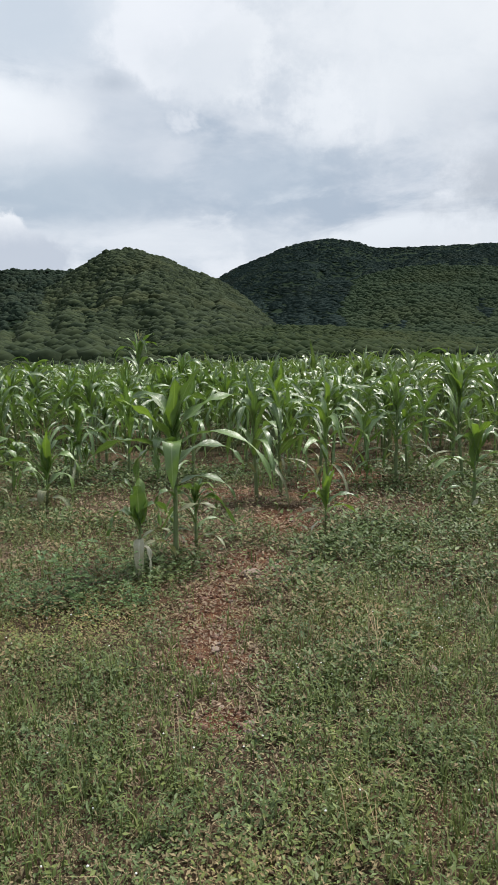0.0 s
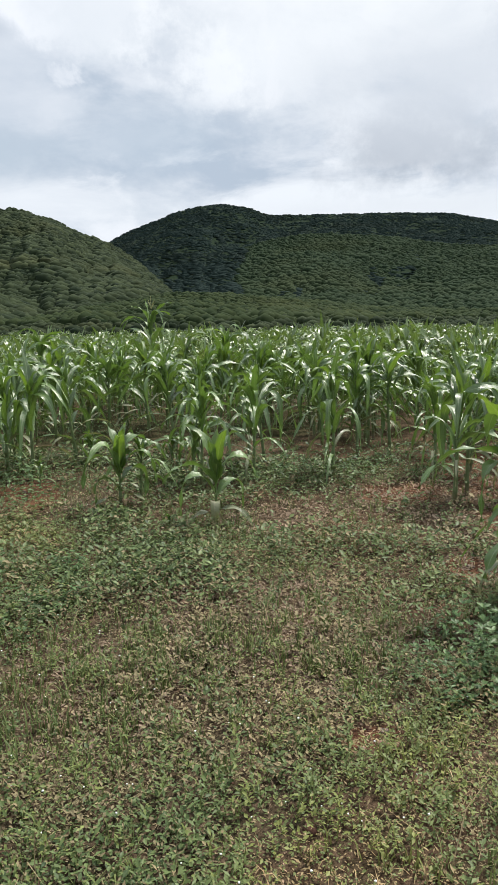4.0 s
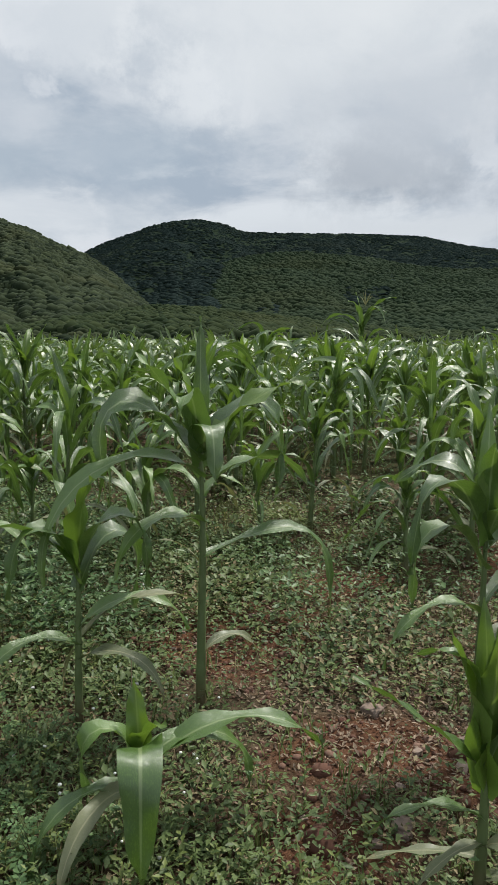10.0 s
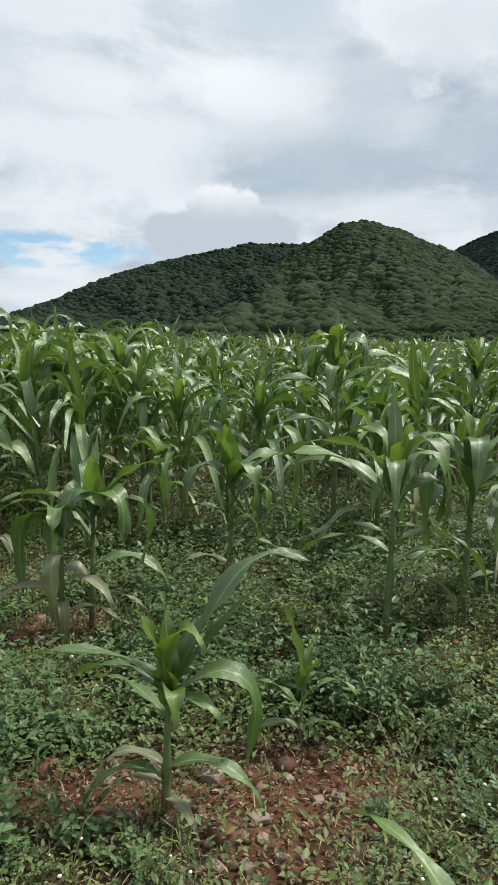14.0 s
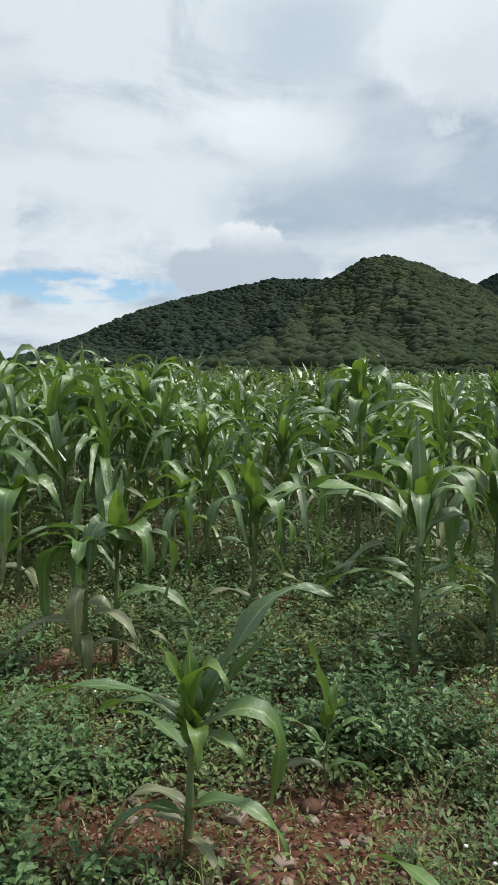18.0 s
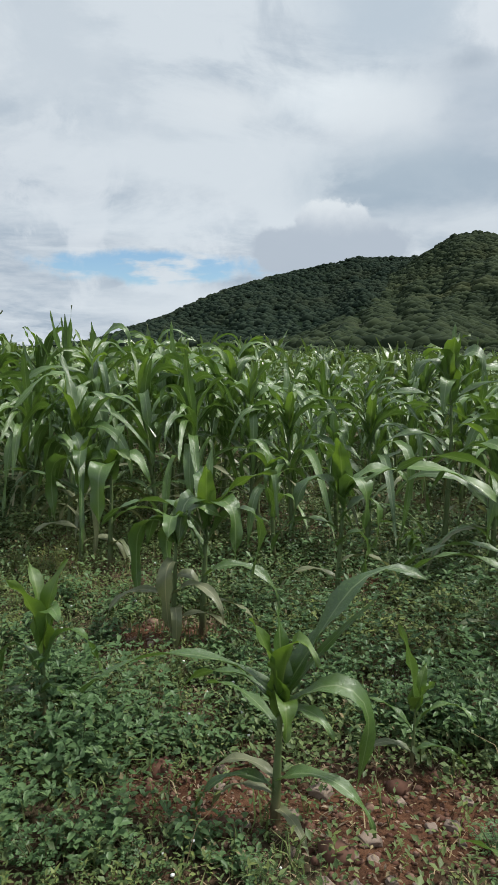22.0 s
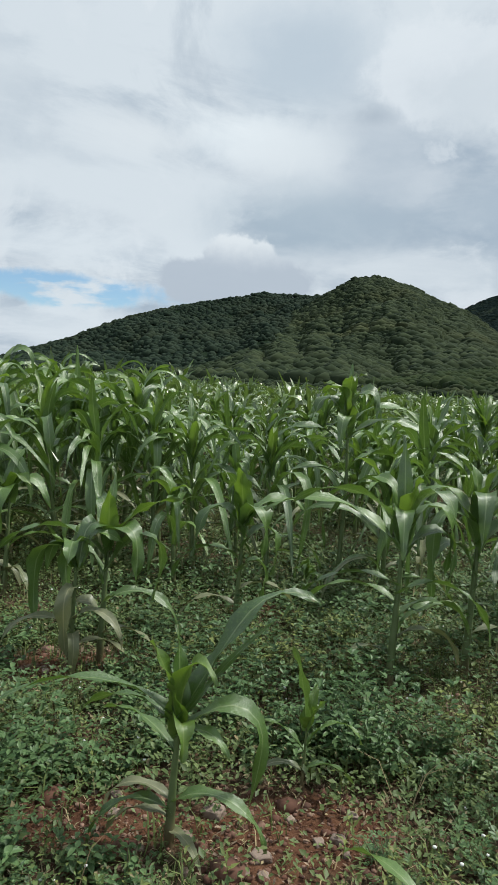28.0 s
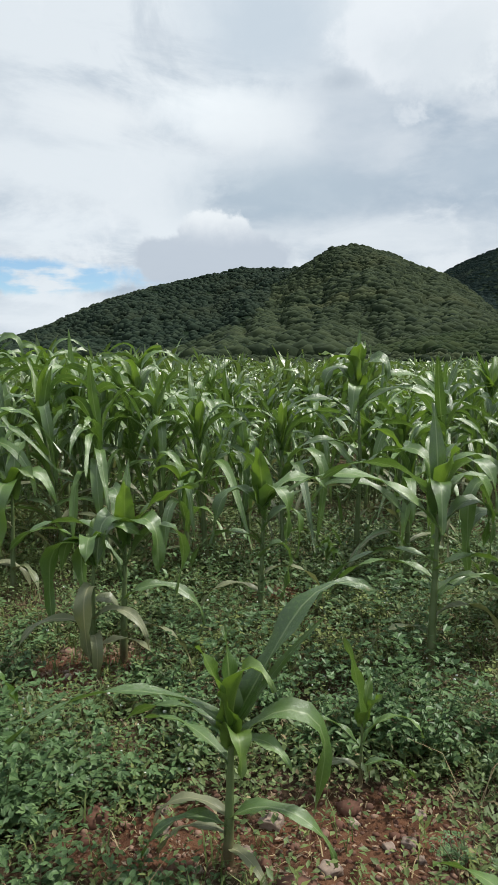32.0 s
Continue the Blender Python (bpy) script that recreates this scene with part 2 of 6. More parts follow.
def leaf_material(name, dark, light, rib=(0.30, 0.37, 0.17), gloss=0.38, through=0.22, island=False, dry=0.0):
    m = Mat(name)
    uv = m.node("ShaderNodeSeparateXYZ", Vector=m.coord("UV")).outputs
    pick = m.node("ShaderNodeNewGeometry").outputs["Random Per Island"] if island else m.node("ShaderNodeObjectInfo").outputs["Random"]
    colour = m.mix(m.math("ADD", m.math("MULTIPLY", pick, 0.75), m.math("MULTIPLY", m.noise(9, 4), 0.35)), dark, light)
    colour = m.mix(m.ramp(m.noise(38, 3), 0.45, 0.75, 0, 0.35), colour, tuple(1.35 * c for c in light))
    wave = m.node("ShaderNodeTexWave", Scale=9.0, Distortion=0.6, Vector=m.node("ShaderNodeCombineXYZ", X=m.math("MULTIPLY", uv[0], 3.0), Y=m.math("MULTIPLY", uv[1], 0.15)).outputs[0])
    colour = m.mix(m.math("MULTIPLY", wave.outputs["Fac"], 0.16), colour, tuple(0.6 * c for c in dark))
    off = m.math("ABSOLUTE", m.math("SUBTRACT", uv[0], 0.5))
    colour = m.mix(m.ramp(off, 0.06, 0.02, 0, 0.6), colour, rib)
    if dry:
        tip = m.math("ADD", uv[1], m.math("MULTIPLY", m.noise(14, 4), 0.5))
        colour = m.mix(m.ramp(tip, 1.28 - dry, 1.42 - dry, 0, 0.85), colour, (0.28, 0.24, 0.12))
    m.plug(m.b.inputs["Base Color"], colour)
    m.plug(m.b.inputs["Roughness"], m.ramp(m.noise(22, 3), 0.3, 0.7, gloss - 0.06, gloss + 0.12))
    m.b.inputs["Specular IOR Level"].default_value = 1.0
    m.b.inputs["Coat Weight"].default_value, m.b.inputs["Coat Roughness"].default_value = 0.3, 0.32
    m.plug(m.b.inputs["Normal"], m.bump(m.math("ADD", wave.outputs["Fac"], m.noise(60, 3)), 0.25, 0.004))
    thin = m.node("ShaderNodeBsdfTranslucent", Color=m.mix(0.6, colour, (light[0] * 1.4, light[1] * 1.4, light[2] * 0.8)))
    both_ = m.node("ShaderNodeMixShader", Fac=through)
    m.t.links.new(m.b.outputs[0], both_.inputs[1])
    m.t.links.new(thin.outputs[0], both_.inputs[2])
    m.t.links.new(both_.outputs[0], m.out.inputs[0])
    return m.m


def plain_leaf(name, dark, light, gloss=0.5, through=0.2, scale=6.0, drift=1.0):
    """Small weed leaves: one tint an island, with drifts of colour over the ground."""
    m = Mat(name)
    pick = m.node("ShaderNodeNewGeometry").outputs["Random Per Island"]
    pos = m.coord("Object")
    colour = m.mix(pick, dark, light)
    colour = m.mix(m.ramp(m.noise(0.9 * drift, 4, 0.6, pos), 0.38, 0.62, 0, 0.6), colour, tuple(0.5 * (a + b) for a, b in zip(dark, light)))
    colour = m.mix(m.ramp(m.noise(0.55 * drift, 3, 0.6, pos), 0.5, 0.7, 0, 0.5), colour, (light[0] * 1.25, light[1] * 1.05, light[2] * 0.9))
    colour = m.mix(m.ramp(m.noise(scale * 30, 2, 0.5, pos), 0.5, 0.8, 0, 0.3), colour, tuple(1.5 * c for c in light))
    m.plug(m.b.inputs["Base Color"], colour)
    m.b.inputs["Roughness"].default_value = gloss
    m.b.inputs["Specular IOR Level"].default_value = 0.28
    thin = m.node("ShaderNodeBsdfTranslucent", Color=colour)
    both_ = m.node("ShaderNodeMixShader", Fac=through)
    m.t.links.new(m.b.outputs[0], both_.inputs[1])
    m.t.links.new(thin.outputs[0], both_.inputs[2])
    m.t.links.new(both_.outputs[0], m.out.inputs[0])
    return m.m


LEAF = leaf_material("corn_leaf", (0.026, 0.070, 0.011), (0.145, 0.250, 0.048), gloss=0.37, through=0.22, dry=0.06)
LEAF_YOUNG = leaf_material("corn_leaf_young", (0.070, 0.140, 0.018), (0.160, 0.260, 0.036), rib=(0.26, 0.34, 0.10), gloss=0.45, through=0.36)
LEAF_DRY = leaf_material("corn_leaf_withered", (0.10, 0.13, 0.05), (0.22, 0.23, 0.11), rib=(0.4, 0.38, 0.22), gloss=0.6, dry=0.2)
LEAF_DEAD = leaf_material("corn_leaf_dead", (0.30, 0.29, 0.19), (0.52, 0.50, 0.38), rib=(0.62, 0.60, 0.48), gloss=0.7, through=0.15)
LEAF_FAR = leaf_material("corn_leaf_far", (0.032, 0.074, 0.014), (0.175, 0.262, 0.064), gloss=0.35, through=0.22, island=True, dry=0.10)
WEED = plain_leaf("weed_leaf", (0.023, 0.050, 0.014), (0.178, 0.236, 0.086))
WEED_LUSH = plain_leaf("lush_weed_leaf", (0.034, 0.078, 0.028), (0.165, 0.262, 0.105), gloss=0.42, through=0.3)
WEED_CLUMP = plain_leaf("clumped_weed_leaf", (0.052, 0.088, 0.022), (0.235, 0.275, 0.085), gloss=0.5)
WEED_PALE = plain_leaf("sun_bleached_weed_leaf", (0.090, 0.076, 0.036), (0.37, 0.305, 0.17), gloss=0.65)
GRASS = plain_leaf("grass_blade", (0.055, 0.095, 0.024), (0.20, 0.24, 0.08), gloss=0.5)
STRAW = plain_leaf("dry_straw", (0.17, 0.12, 0.06), (0.42, 0.34, 0.20), gloss=0.75, through=0.05)
LITTER = plain_leaf("dead_leaf_litter", (0.075, 0.050, 0.033), (0.36, 0.27, 0.19), gloss=0.8, through=0.05)
TREES = plain_leaf("hill_scrub", (0.007, 0.016, 0.008), (0.054, 0.071, 0.034), gloss=0.9, through=0.12, scale=0.02, drift=0.02)
# darker scrub for the ridge: cloud shade and haze painted into its tint
TREES_SHADED = plain_leaf("shaded_ridge_scrub", (0.010, 0.021, 0.014), (0.034, 0.050, 0.031), gloss=0.9, through=0.12, scale=0.02, drift=0.02)
TREES_SPUR = plain_leaf("spur_scrub", (0.022, 0.042, 0.022), (0.048, 0.072, 0.036), gloss=0.9, through=0.35, scale=0.01, drift=0.012)
TREES_LIGHT = plain_leaf("foothill_scrub", (0.018, 0.034, 0.014), (0.054, 0.074, 0.030), gloss=0.9, through=0.3, scale=0.03, drift=0.03)
# haze and cloud shade over the far mountain are mixed into this bluish scrub
TREES_HAZED = plain_leaf("hazed_far_hill_scrub", (0.038, 0.062, 0.056), (0.047, 0.073, 0.063), gloss=0.95, through=0.5, scale=0.006, drift=0.008)
for far_wood in (TREES, TREES_SHADED, TREES_SPUR, TREES_LIGHT, TREES_HAZED):
    far_wood.node_tree.nodes["Principled BSDF"].inputs["Specular IOR Level"].default_value = 0.08


def stalk_material():
    m = Mat("corn_stalk")
    pos = m.coord("Object")
    z = m.node("ShaderNodeSeparateXYZ", Vector=pos).outputs[2]
    colour = m.mix(m.noise(14, 4, 0.6, pos), (0.07, 0.11, 0.035), (0.15, 0.19, 0.075))
    colour = m.mix(m.ramp(z, 0.16, 0.0, 0, 0.7), colour, (0.14, 0.075, 0.05))
    m.plug(m.b.inputs["Base Color"], colour)
    m.b.inputs["Roughness"].default_value = 0.5
    m.plug(m.b.inputs["Normal"], m.bump(m.noise(120, 3, 0.6, pos), 0.3, 0.002))
    return m.m


STALK = stalk_material()


def simple(name, a, b, rough, scale, bump=0.3, distance=0.004):
    m = Mat(name)
    pos = m.coord("Object")
    pick = m.node("ShaderNodeObjectInfo").outputs["Random"]
    colour = m.mix(m.math("ADD", m.math("MULTIPLY", pick, 0.5), m.math("MULTIPLY", m.noise(scale, 5, 0.65, pos), 0.7)), a, b)
    m.plug(m.b.inputs["Base Color"], colour)
    m.b.inputs["Roughness"].default_value = rough
    m.plug(m.b.inputs["Normal"], m.bump(m.noise(scale * 5, 5, 0.7, pos), bump, distance))
    return m.m


STONE = simple("weathered_stone", (0.12, 0.080, 0.064), (0.34, 0.26, 0.205), 0.9, 20)
TASSEL = simple("corn_tassel", (0.22, 0.22, 0.09), (0.38, 0.35, 0.17), 0.7, 30)
PETAL = simple("white_petal", (0.70, 0.70, 0.66), (0.86, 0.86, 0.82), 0.6, 40)


def pebble_material():
    m = Mat("reddish_pebble")
    pick = m.node("ShaderNodeNewGeometry").outputs["Random Per Island"]
    colour = m.mix(m.math("POWER", pick, 3.5), (0.090, 0.036, 0.023), (0.42, 0.28, 0.21))
    m.plug(m.b.inputs["Base Color"], m.mix(m.noise(60, 3), colour, (0.145, 0.068, 0.042)))
    m.b.inputs["Roughness"].default_value = 0.9
    return m.m


PEBBLE = pebble_material()


def ground_material():
    m = Mat("reddish_field_soil")
    pos = m.coord("Object")
    fine, mid, wide = m.noise(55, 6, 0.7, pos), m.noise(9, 5, 0.65, pos), m.noise(0.7, 4, 0.6, pos)
    soil = m.mix(m.ramp(mid, 0.3, 0.7), (0.074, 0.030, 0.019), (0.196, 0.090, 0.052))
    soil = m.mix(m.ramp(fine, 0.55, 0.72, 0, 0.5), soil, (0.22, 0.135, 0.095))
    soil = m.mix(m.ramp(m.noise(140, 3, 0.6, pos), 0.56, 0.7, 0, 0.8), soil, (0.05, 0.026, 0.018))
    litter = m.mix(m.ramp(m.noise(30, 5, 0.7, pos), 0.35, 0.65), (0.046, 0.034, 0.022), (0.165, 0.120, 0.080))
    bare = m.node("ShaderNodeAttribute")
    bare.attribute_name = "bare"
    ragged = m.math("ADD", bare.outputs["Fac"], m.math("MULTIPLY", m.math("SUBTRACT", m.noise(12, 4, 0.6, pos), 0.5), 0.5))
    under = m.node("ShaderNodeAttribute")
    under.attribute_name = "undergrowth"
    near = m.mix(m.ramp(wide, 0.3, 0.6, 0.6, 0.95), soil, litter)
    near = m.mix(m.ramp(m.noise(5, 6, 0.7, pos), 0.42, 0.62, 0.05, 0.5), near, (0.034, 0.036, 0.018))
    near = m.mix(m.math("MULTIPLY", under.outputs["Fac"], m.ramp(m.noise(7, 5, 0.7, pos), 0.3, 0.5, 0.5, 0.95)), near, m.mix(m.noise(25, 4, 0.7, pos), (0.020, 0.032, 0.011), (0.055, 0.075, 0.028)))
    near = m.mix(m.ramp(ragged, 0.3, 0.8, 0, 0.72), near, soil)
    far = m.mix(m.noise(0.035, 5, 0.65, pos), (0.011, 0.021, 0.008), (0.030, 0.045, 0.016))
    xyz = m.node("ShaderNodeSeparateXYZ", Vector=pos).outputs
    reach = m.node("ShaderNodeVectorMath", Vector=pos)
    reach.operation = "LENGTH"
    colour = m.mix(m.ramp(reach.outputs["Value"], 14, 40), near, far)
    # past 300 m the soil colour carries the shade between the trees
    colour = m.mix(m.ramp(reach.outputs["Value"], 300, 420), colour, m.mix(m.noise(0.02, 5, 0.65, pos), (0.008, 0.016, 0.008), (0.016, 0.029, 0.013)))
    fallow = m.math("MULTIPLY", m.ramp(m.math("ADD", xyz[0], m.math("MULTIPLY", m.noise(0.02, 3, 0.5, pos), 60.0)), 185, 205), m.ramp(m.math("ABSOLUTE", m.math("SUBTRACT", reach.outputs["Value"], 285.0)), 26, 18))
    colour = m.mix(m.math("MULTIPLY", fallow, 0.8), colour, (0.14, 0.122, 0.075))
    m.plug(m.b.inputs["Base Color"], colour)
    m.b.inputs["Roughness"].default_value = 1.0
    m.b.inputs["Specular IOR Level"].default_value = 0.04
    m.plug(m.b.inputs["Normal"], m.bump(m.math("ADD", m.math("MULTIPLY", mid, 0.6), fine), 0.8, 0.02))
    return m.m


SOIL = ground_material()


# ---- mesh helpers ----
def mesh(name, verts, faces, material, uvs=None, smooth=True):
    data = bpy.data.meshes.new(name)
    verts = np.asarray(verts, dtype=np.float32).reshape(-1, 3)
    faces = np.asarray(faces, dtype=np.int32)
    data.vertices.add(len(verts))
    data.vertices.foreach_set("co", verts.ravel())
    n, k = faces.shape
    data.loops.add(n * k)
    data.loops.foreach_set("vertex_index", faces.ravel())
    data.polygons.add(n)
    data.polygons.foreach_set("loop_start", np.arange(0, n * k, k, dtype=np.int32))
    data.polygons.foreach_set("use_smooth", np.full(n, smooth))
    if uvs is not None:
        layer = data.uv_layers.new(name="UVMap")
        layer.data.foreach_set("uv", np.asarray(uvs, dtype=np.float32)[faces.ravel()].ravel())
    data.materials.append(material)
    data.update(calc_edges=True)
    return data


def part(name, data, parent, label=""):
    ob = new(name, data)
    ob.parent = parent
    return tagged(ob, label)


def rand2(x, y, seed=0.0):
    v = np.sin(x * 127.1 + y * 311.7 + seed * 74.7) * 43758.5453
    return v - np.floor(v)


def value_noise(x, y, seed=0.0):
    xi, yi = np.floor(x), np.floor(y)
    u, v = x - xi, y - yi
    u, v = u * u * (3 - 2 * u), v * v * (3 - 2 * v)
    a, b = rand2(xi, yi, seed), rand2(xi + 1, yi, seed)
    c, d = rand2(xi, yi + 1, seed), rand2(xi + 1, yi + 1, seed)
    return (a + (b - a) * u) * (1 - v) + (c + (d - c) * u) * v


def fbm(x, y, octaves=4, seed=0.0):
    total, gain, norm = 0.0, 1.0, 0.0
    for k in range(octaves):
        total, norm = total + gain * value_noise(x * 2**k, y * 2**k, seed + k), norm + gain
        gain *= 0.5
    return total / norm


# ---- terrain: field, foothills and three ranges of hills round the valley ----
RANGES = (  # foot, crest and back distance, how deep the gullies cut, then bearings and crest angles
    (230, 700, 1000, 0.32, (-18, -13.8, -10.5, -7.2, -5.2, -4.0, -2.4, -1.2, 0.2, 2.5, 4.7, 6.8, 9.0, 11.2, 13.3, 17, 24), (0.0, 0.9, 3.1, 5.2, 6.5, 7.3, 8.2, 8.85, 9.05, 8.25, 7.3, 6.5, 5.3, 3.4, 2.2, 1.0, 0.0)),
    (330, 930, 1400, 0.32, (-60, -40, -31, -28, -24, -21, -18.5, -16, -13, -9, -7.5, -4, 0, 4, 10), (0.0, 0.0, 0.4, 1.5, 3.0, 4.35, 5.2, 5.95, 6.6, 7.4, 7.3, 7.3, 6.0, 4.0, 0.0)),
    (360, 1500, 2300, 0.12, (-8, -2, 3, 6.5, 8.5, 10.6, 12.4, 14.5, 16.2, 18.3, 20.1, 24, 29, 34.4, 38.8, 42.5, 45.4, 48.5, 50.2, 52.5, 58, 66, 80, 95), (0.0, 3.0, 5.0, 6.4, 7.5, 8.3, 9.05, 9.5, 9.65, 9.3, 8.65, 8.65, 8.6, 8.25, 7.2, 6.65, 6.5, 6.0, 6.45, 6.65, 6.0, 5.0, 2.0, 0.0)),
    (350, 900, 1250, 0.10, (5, 9, 12, 16, 20, 24, 29, 34, 39, 45, 52, 60, 75), (0.0, 1.6, 3.4, 5.3, 6.7, 7.1, 6.7, 5.9, 5.4, 4.6, 3.9, 3.2, 0.0)),
    (100, 310, 500, 0.30, (-2, 3, 8, 12.5, 17.4, 23.3, 29, 34, 40, 44), (0.0, 0.9, 1.9, 2.6, 2.4, 1.7, 1.0, 0.6, 0.2, 0.0)),
)


def crest(b, angles, degrees_):
    """The crest's angle at bearings b, with the corners of the polyline rounded off."""
    total = 0.0
    for shift in (-0.5, -0.25, 0.0, 0.25, 0.5):
        total = total + np.interp(b + shift, angles, degrees_)
    return total / 5


def terrain_layers(x, y):
    r = np.hypot(x, y) + 1e-6
    b = np.degrees(np.arctan2(x, y))
    heights = []
    for k, (foot, top, back, cut, angles, degrees_) in enumerate(RANGES):
        high = np.tan(np.radians(crest(b, angles, degrees_))) * top
        s = np.clip((r - foot) / (top - foot), 0, 1)
        fall = np.clip((back - r) / (back - top), 0, 1)
        rise = s ** 1.25 * np.where(r > top, fall * fall * (3 - 2 * fall), 1)
        gully = (fbm(b * 0.35 + 9 * k, r * 0.004, 4, 3 + k) - 0.5) * 1.1 * np.clip(s * (1 - s) * 4, 0, 1) * np.where(r > top, 0.4, 1)
        heights.append(high * np.clip(rise + gully * cut, 0, 1.02))
    low = np.clip((r - 60) / 240, 0, 1.3) ** 1.2 * (1.5 + 3.0 * fbm(x * 0.01, y * 0.01, 3, 5)) * np.clip((b + 30) / 30, 0.15, 1)
    return heights, low * (1 + 1.1 * np.clip((b - 36) / 7, 0, 1) * np.clip((75 - b) / 10, 0, 1))


def terrain(x, y):
    heights, low = terrain_layers(x, y)
    return np.maximum.reduce(heights) + low


# spots of bare soil and of lush weeds: x, y and the two half-widths
BARE = ((6.8, -1.8, 0.16, 0.14), (6.86, -0.8, 0.16, 0.3), (6.95, -0.5, 0.2, 0.4), (6.75, -1.2, 0.25, 0.2), (7.3, 0.2, 0.3, 0.5), (7.8, 1.5, 0.3, 0.6), (8.4, 2.8, 0.4, 0.7), (9.0, 3.8, 0.5, 0.7), (6.85, 0.9, 0.2, 0.2), (7.45, 2.8, 0.5, 0.4), (5.35, -0.5, 0.12, 0.08),
        (2.9, 4.4, 0.4, 0.3), (2.15, 3.0, 0.30, 0.2), (2.4, 2.75, 0.26, 0.2), (4.1, 4.1, 0.35, 0.6),
        (2.26, 4.11, 0.3, 0.25), (1.9, 2.6, 0.25, 0.18), (-0.53, 2.88, 0.30, 0.20), (-0.07, 2.92, 0.36, 0.22), (0.15, 2.95, 0.26, 0.22), (0.02, 2.66, 0.20, 0.16), (-0.36, 5.06, 0.25, 0.2), (-1.25, 3.85, 0.28, 0.25), (2.0, 3.9, 0.35, 0.4))
LUSH = ((3.5, 1.35, 0.5, 0.4), (3.2, 1.85, 0.45, 0.3), (3.75, 0.75, 0.3, 0.3), (4.05, 3.7, 0.4, 0.5), (0.22, 3.55, 0.42, 0.22), (-0.15, 3.85, 0.6, 0.35), (-0.62, 3.97, 0.4, 0.3), (-1.12, 3.02, 0.45, 0.38), (-0.95, 2.75, 0.32, 0.4), (0.52, 2.85, 0.24, 0.3), (2.85, 2.2, 0.7, 0.36),
        (6.5, -0.35, 0.25, 0.18), (6.0, -0.3, 0.4, 0.28), (0.1, 4.4, 0.6, 0.4), (1.35, 4.2, 0.5, 0.3))

GRASSY = ((7.3, -1.15, 0.3, 0.3), (7.2, -1.7, 0.25, 0.25), (7.7, -0.6, 0.5, 0.5), (7.6, -1.6, 0.5, 0.4), (7.5, -2.3, 0.6, 0.5), (6.05, -1.75, 0.45, 0.5), (6.0, -2.5, 0.4, 0.4), (3.6, 0.7, 0.4, 0.4), (8.0, -1.0, 0.8, 0.9), (6.3, -1.7, 0.5, 0.6), (4.9, 0.3, 0.9, 0.5), (7.9, 0.6, 0.5, 0.6), (3.4, 2.0, 0.6, 0.4), (-1.4, 2.9, 0.3, 0.4))
WORN = ((7.09, 0.12, 0.38, 0.5), (7.7, 1.65, 0.5, 0.9), (7.0, -0.28, 0.36, 0.45), (6.77, -1.0, 0.27, 0.4), (6.68, -1.55, 0.24, 0.3), (6.5, -1.95, 0.15, 0.2), (8.4, 3.2, 0.5, 1.0), (9.1, 4.6, 0.5, 0.8), (4.6, 0.15, 0.45, 0.35), (5.6, 0.75, 0.5, 0.4), (6.85, -1.6, 0.22, 0.5), (4.4, 0.5, 0.35, 0.3), (4.75, 3.4, 0.4, 0.35), (6.2, 2.4, 0.6, 0.5), (7.7, 2.4, 0.9, 0.7), (8.5, 1.9, 0.6, 0.7), (5.3, 0.4, 0.9, 0.6), (3.3, 3.5, 0.55, 0.6), (2.35, 3.1, 0.4, 0.4))


def spots(x, y, some):
    """1 inside the ellipses, falling to 0 outside, with a ragged edge."""
    rag = (fbm(x * 4, y * 4, 3, 11) - 0.5) * 1.1
    best = np.zeros_like(x)
    for cx, cy, a, b in some:
        d = np.hypot((x - cx) / a, (y - cy) / b) + rag
        best = np.maximum(best, np.clip(1.5 - d, 0, 1))
    return best


def leafy(x, y):
    """How far weeds have closed over the soil between the maize: patchy, thinner towards the path's start."""
    patch = np.clip((fbm(x * 0.55 + 3, y * 0.55, 4, 61) - 0.40) * 6, 0, 1)
    return np.clip(patch * np.interp(x, (2.0, 4.5, 5.5, 9.0), (1.0, 0.7, 0.52, 0.52)) + np.clip((np.hypot(x - 3, y) - 12) / 8, 0, 1), 0.06, 1)


def soil_height(x, y):
    near = np.clip((40 - np.hypot(x - 3, y)) / 20, 0, 1)
    return near * ((fbm(x * 1.3, y * 1.3, 3, 2) - 0.5) * 0.07 + (fbm(x * 9, y * 9, 3, 4) - 0.5) * 0.022)


def ground_height(x, y):
    x, y = np.asarray(x, float), np.asarray(y, float)
    return terrain(x, y) + soil_height(x, y)


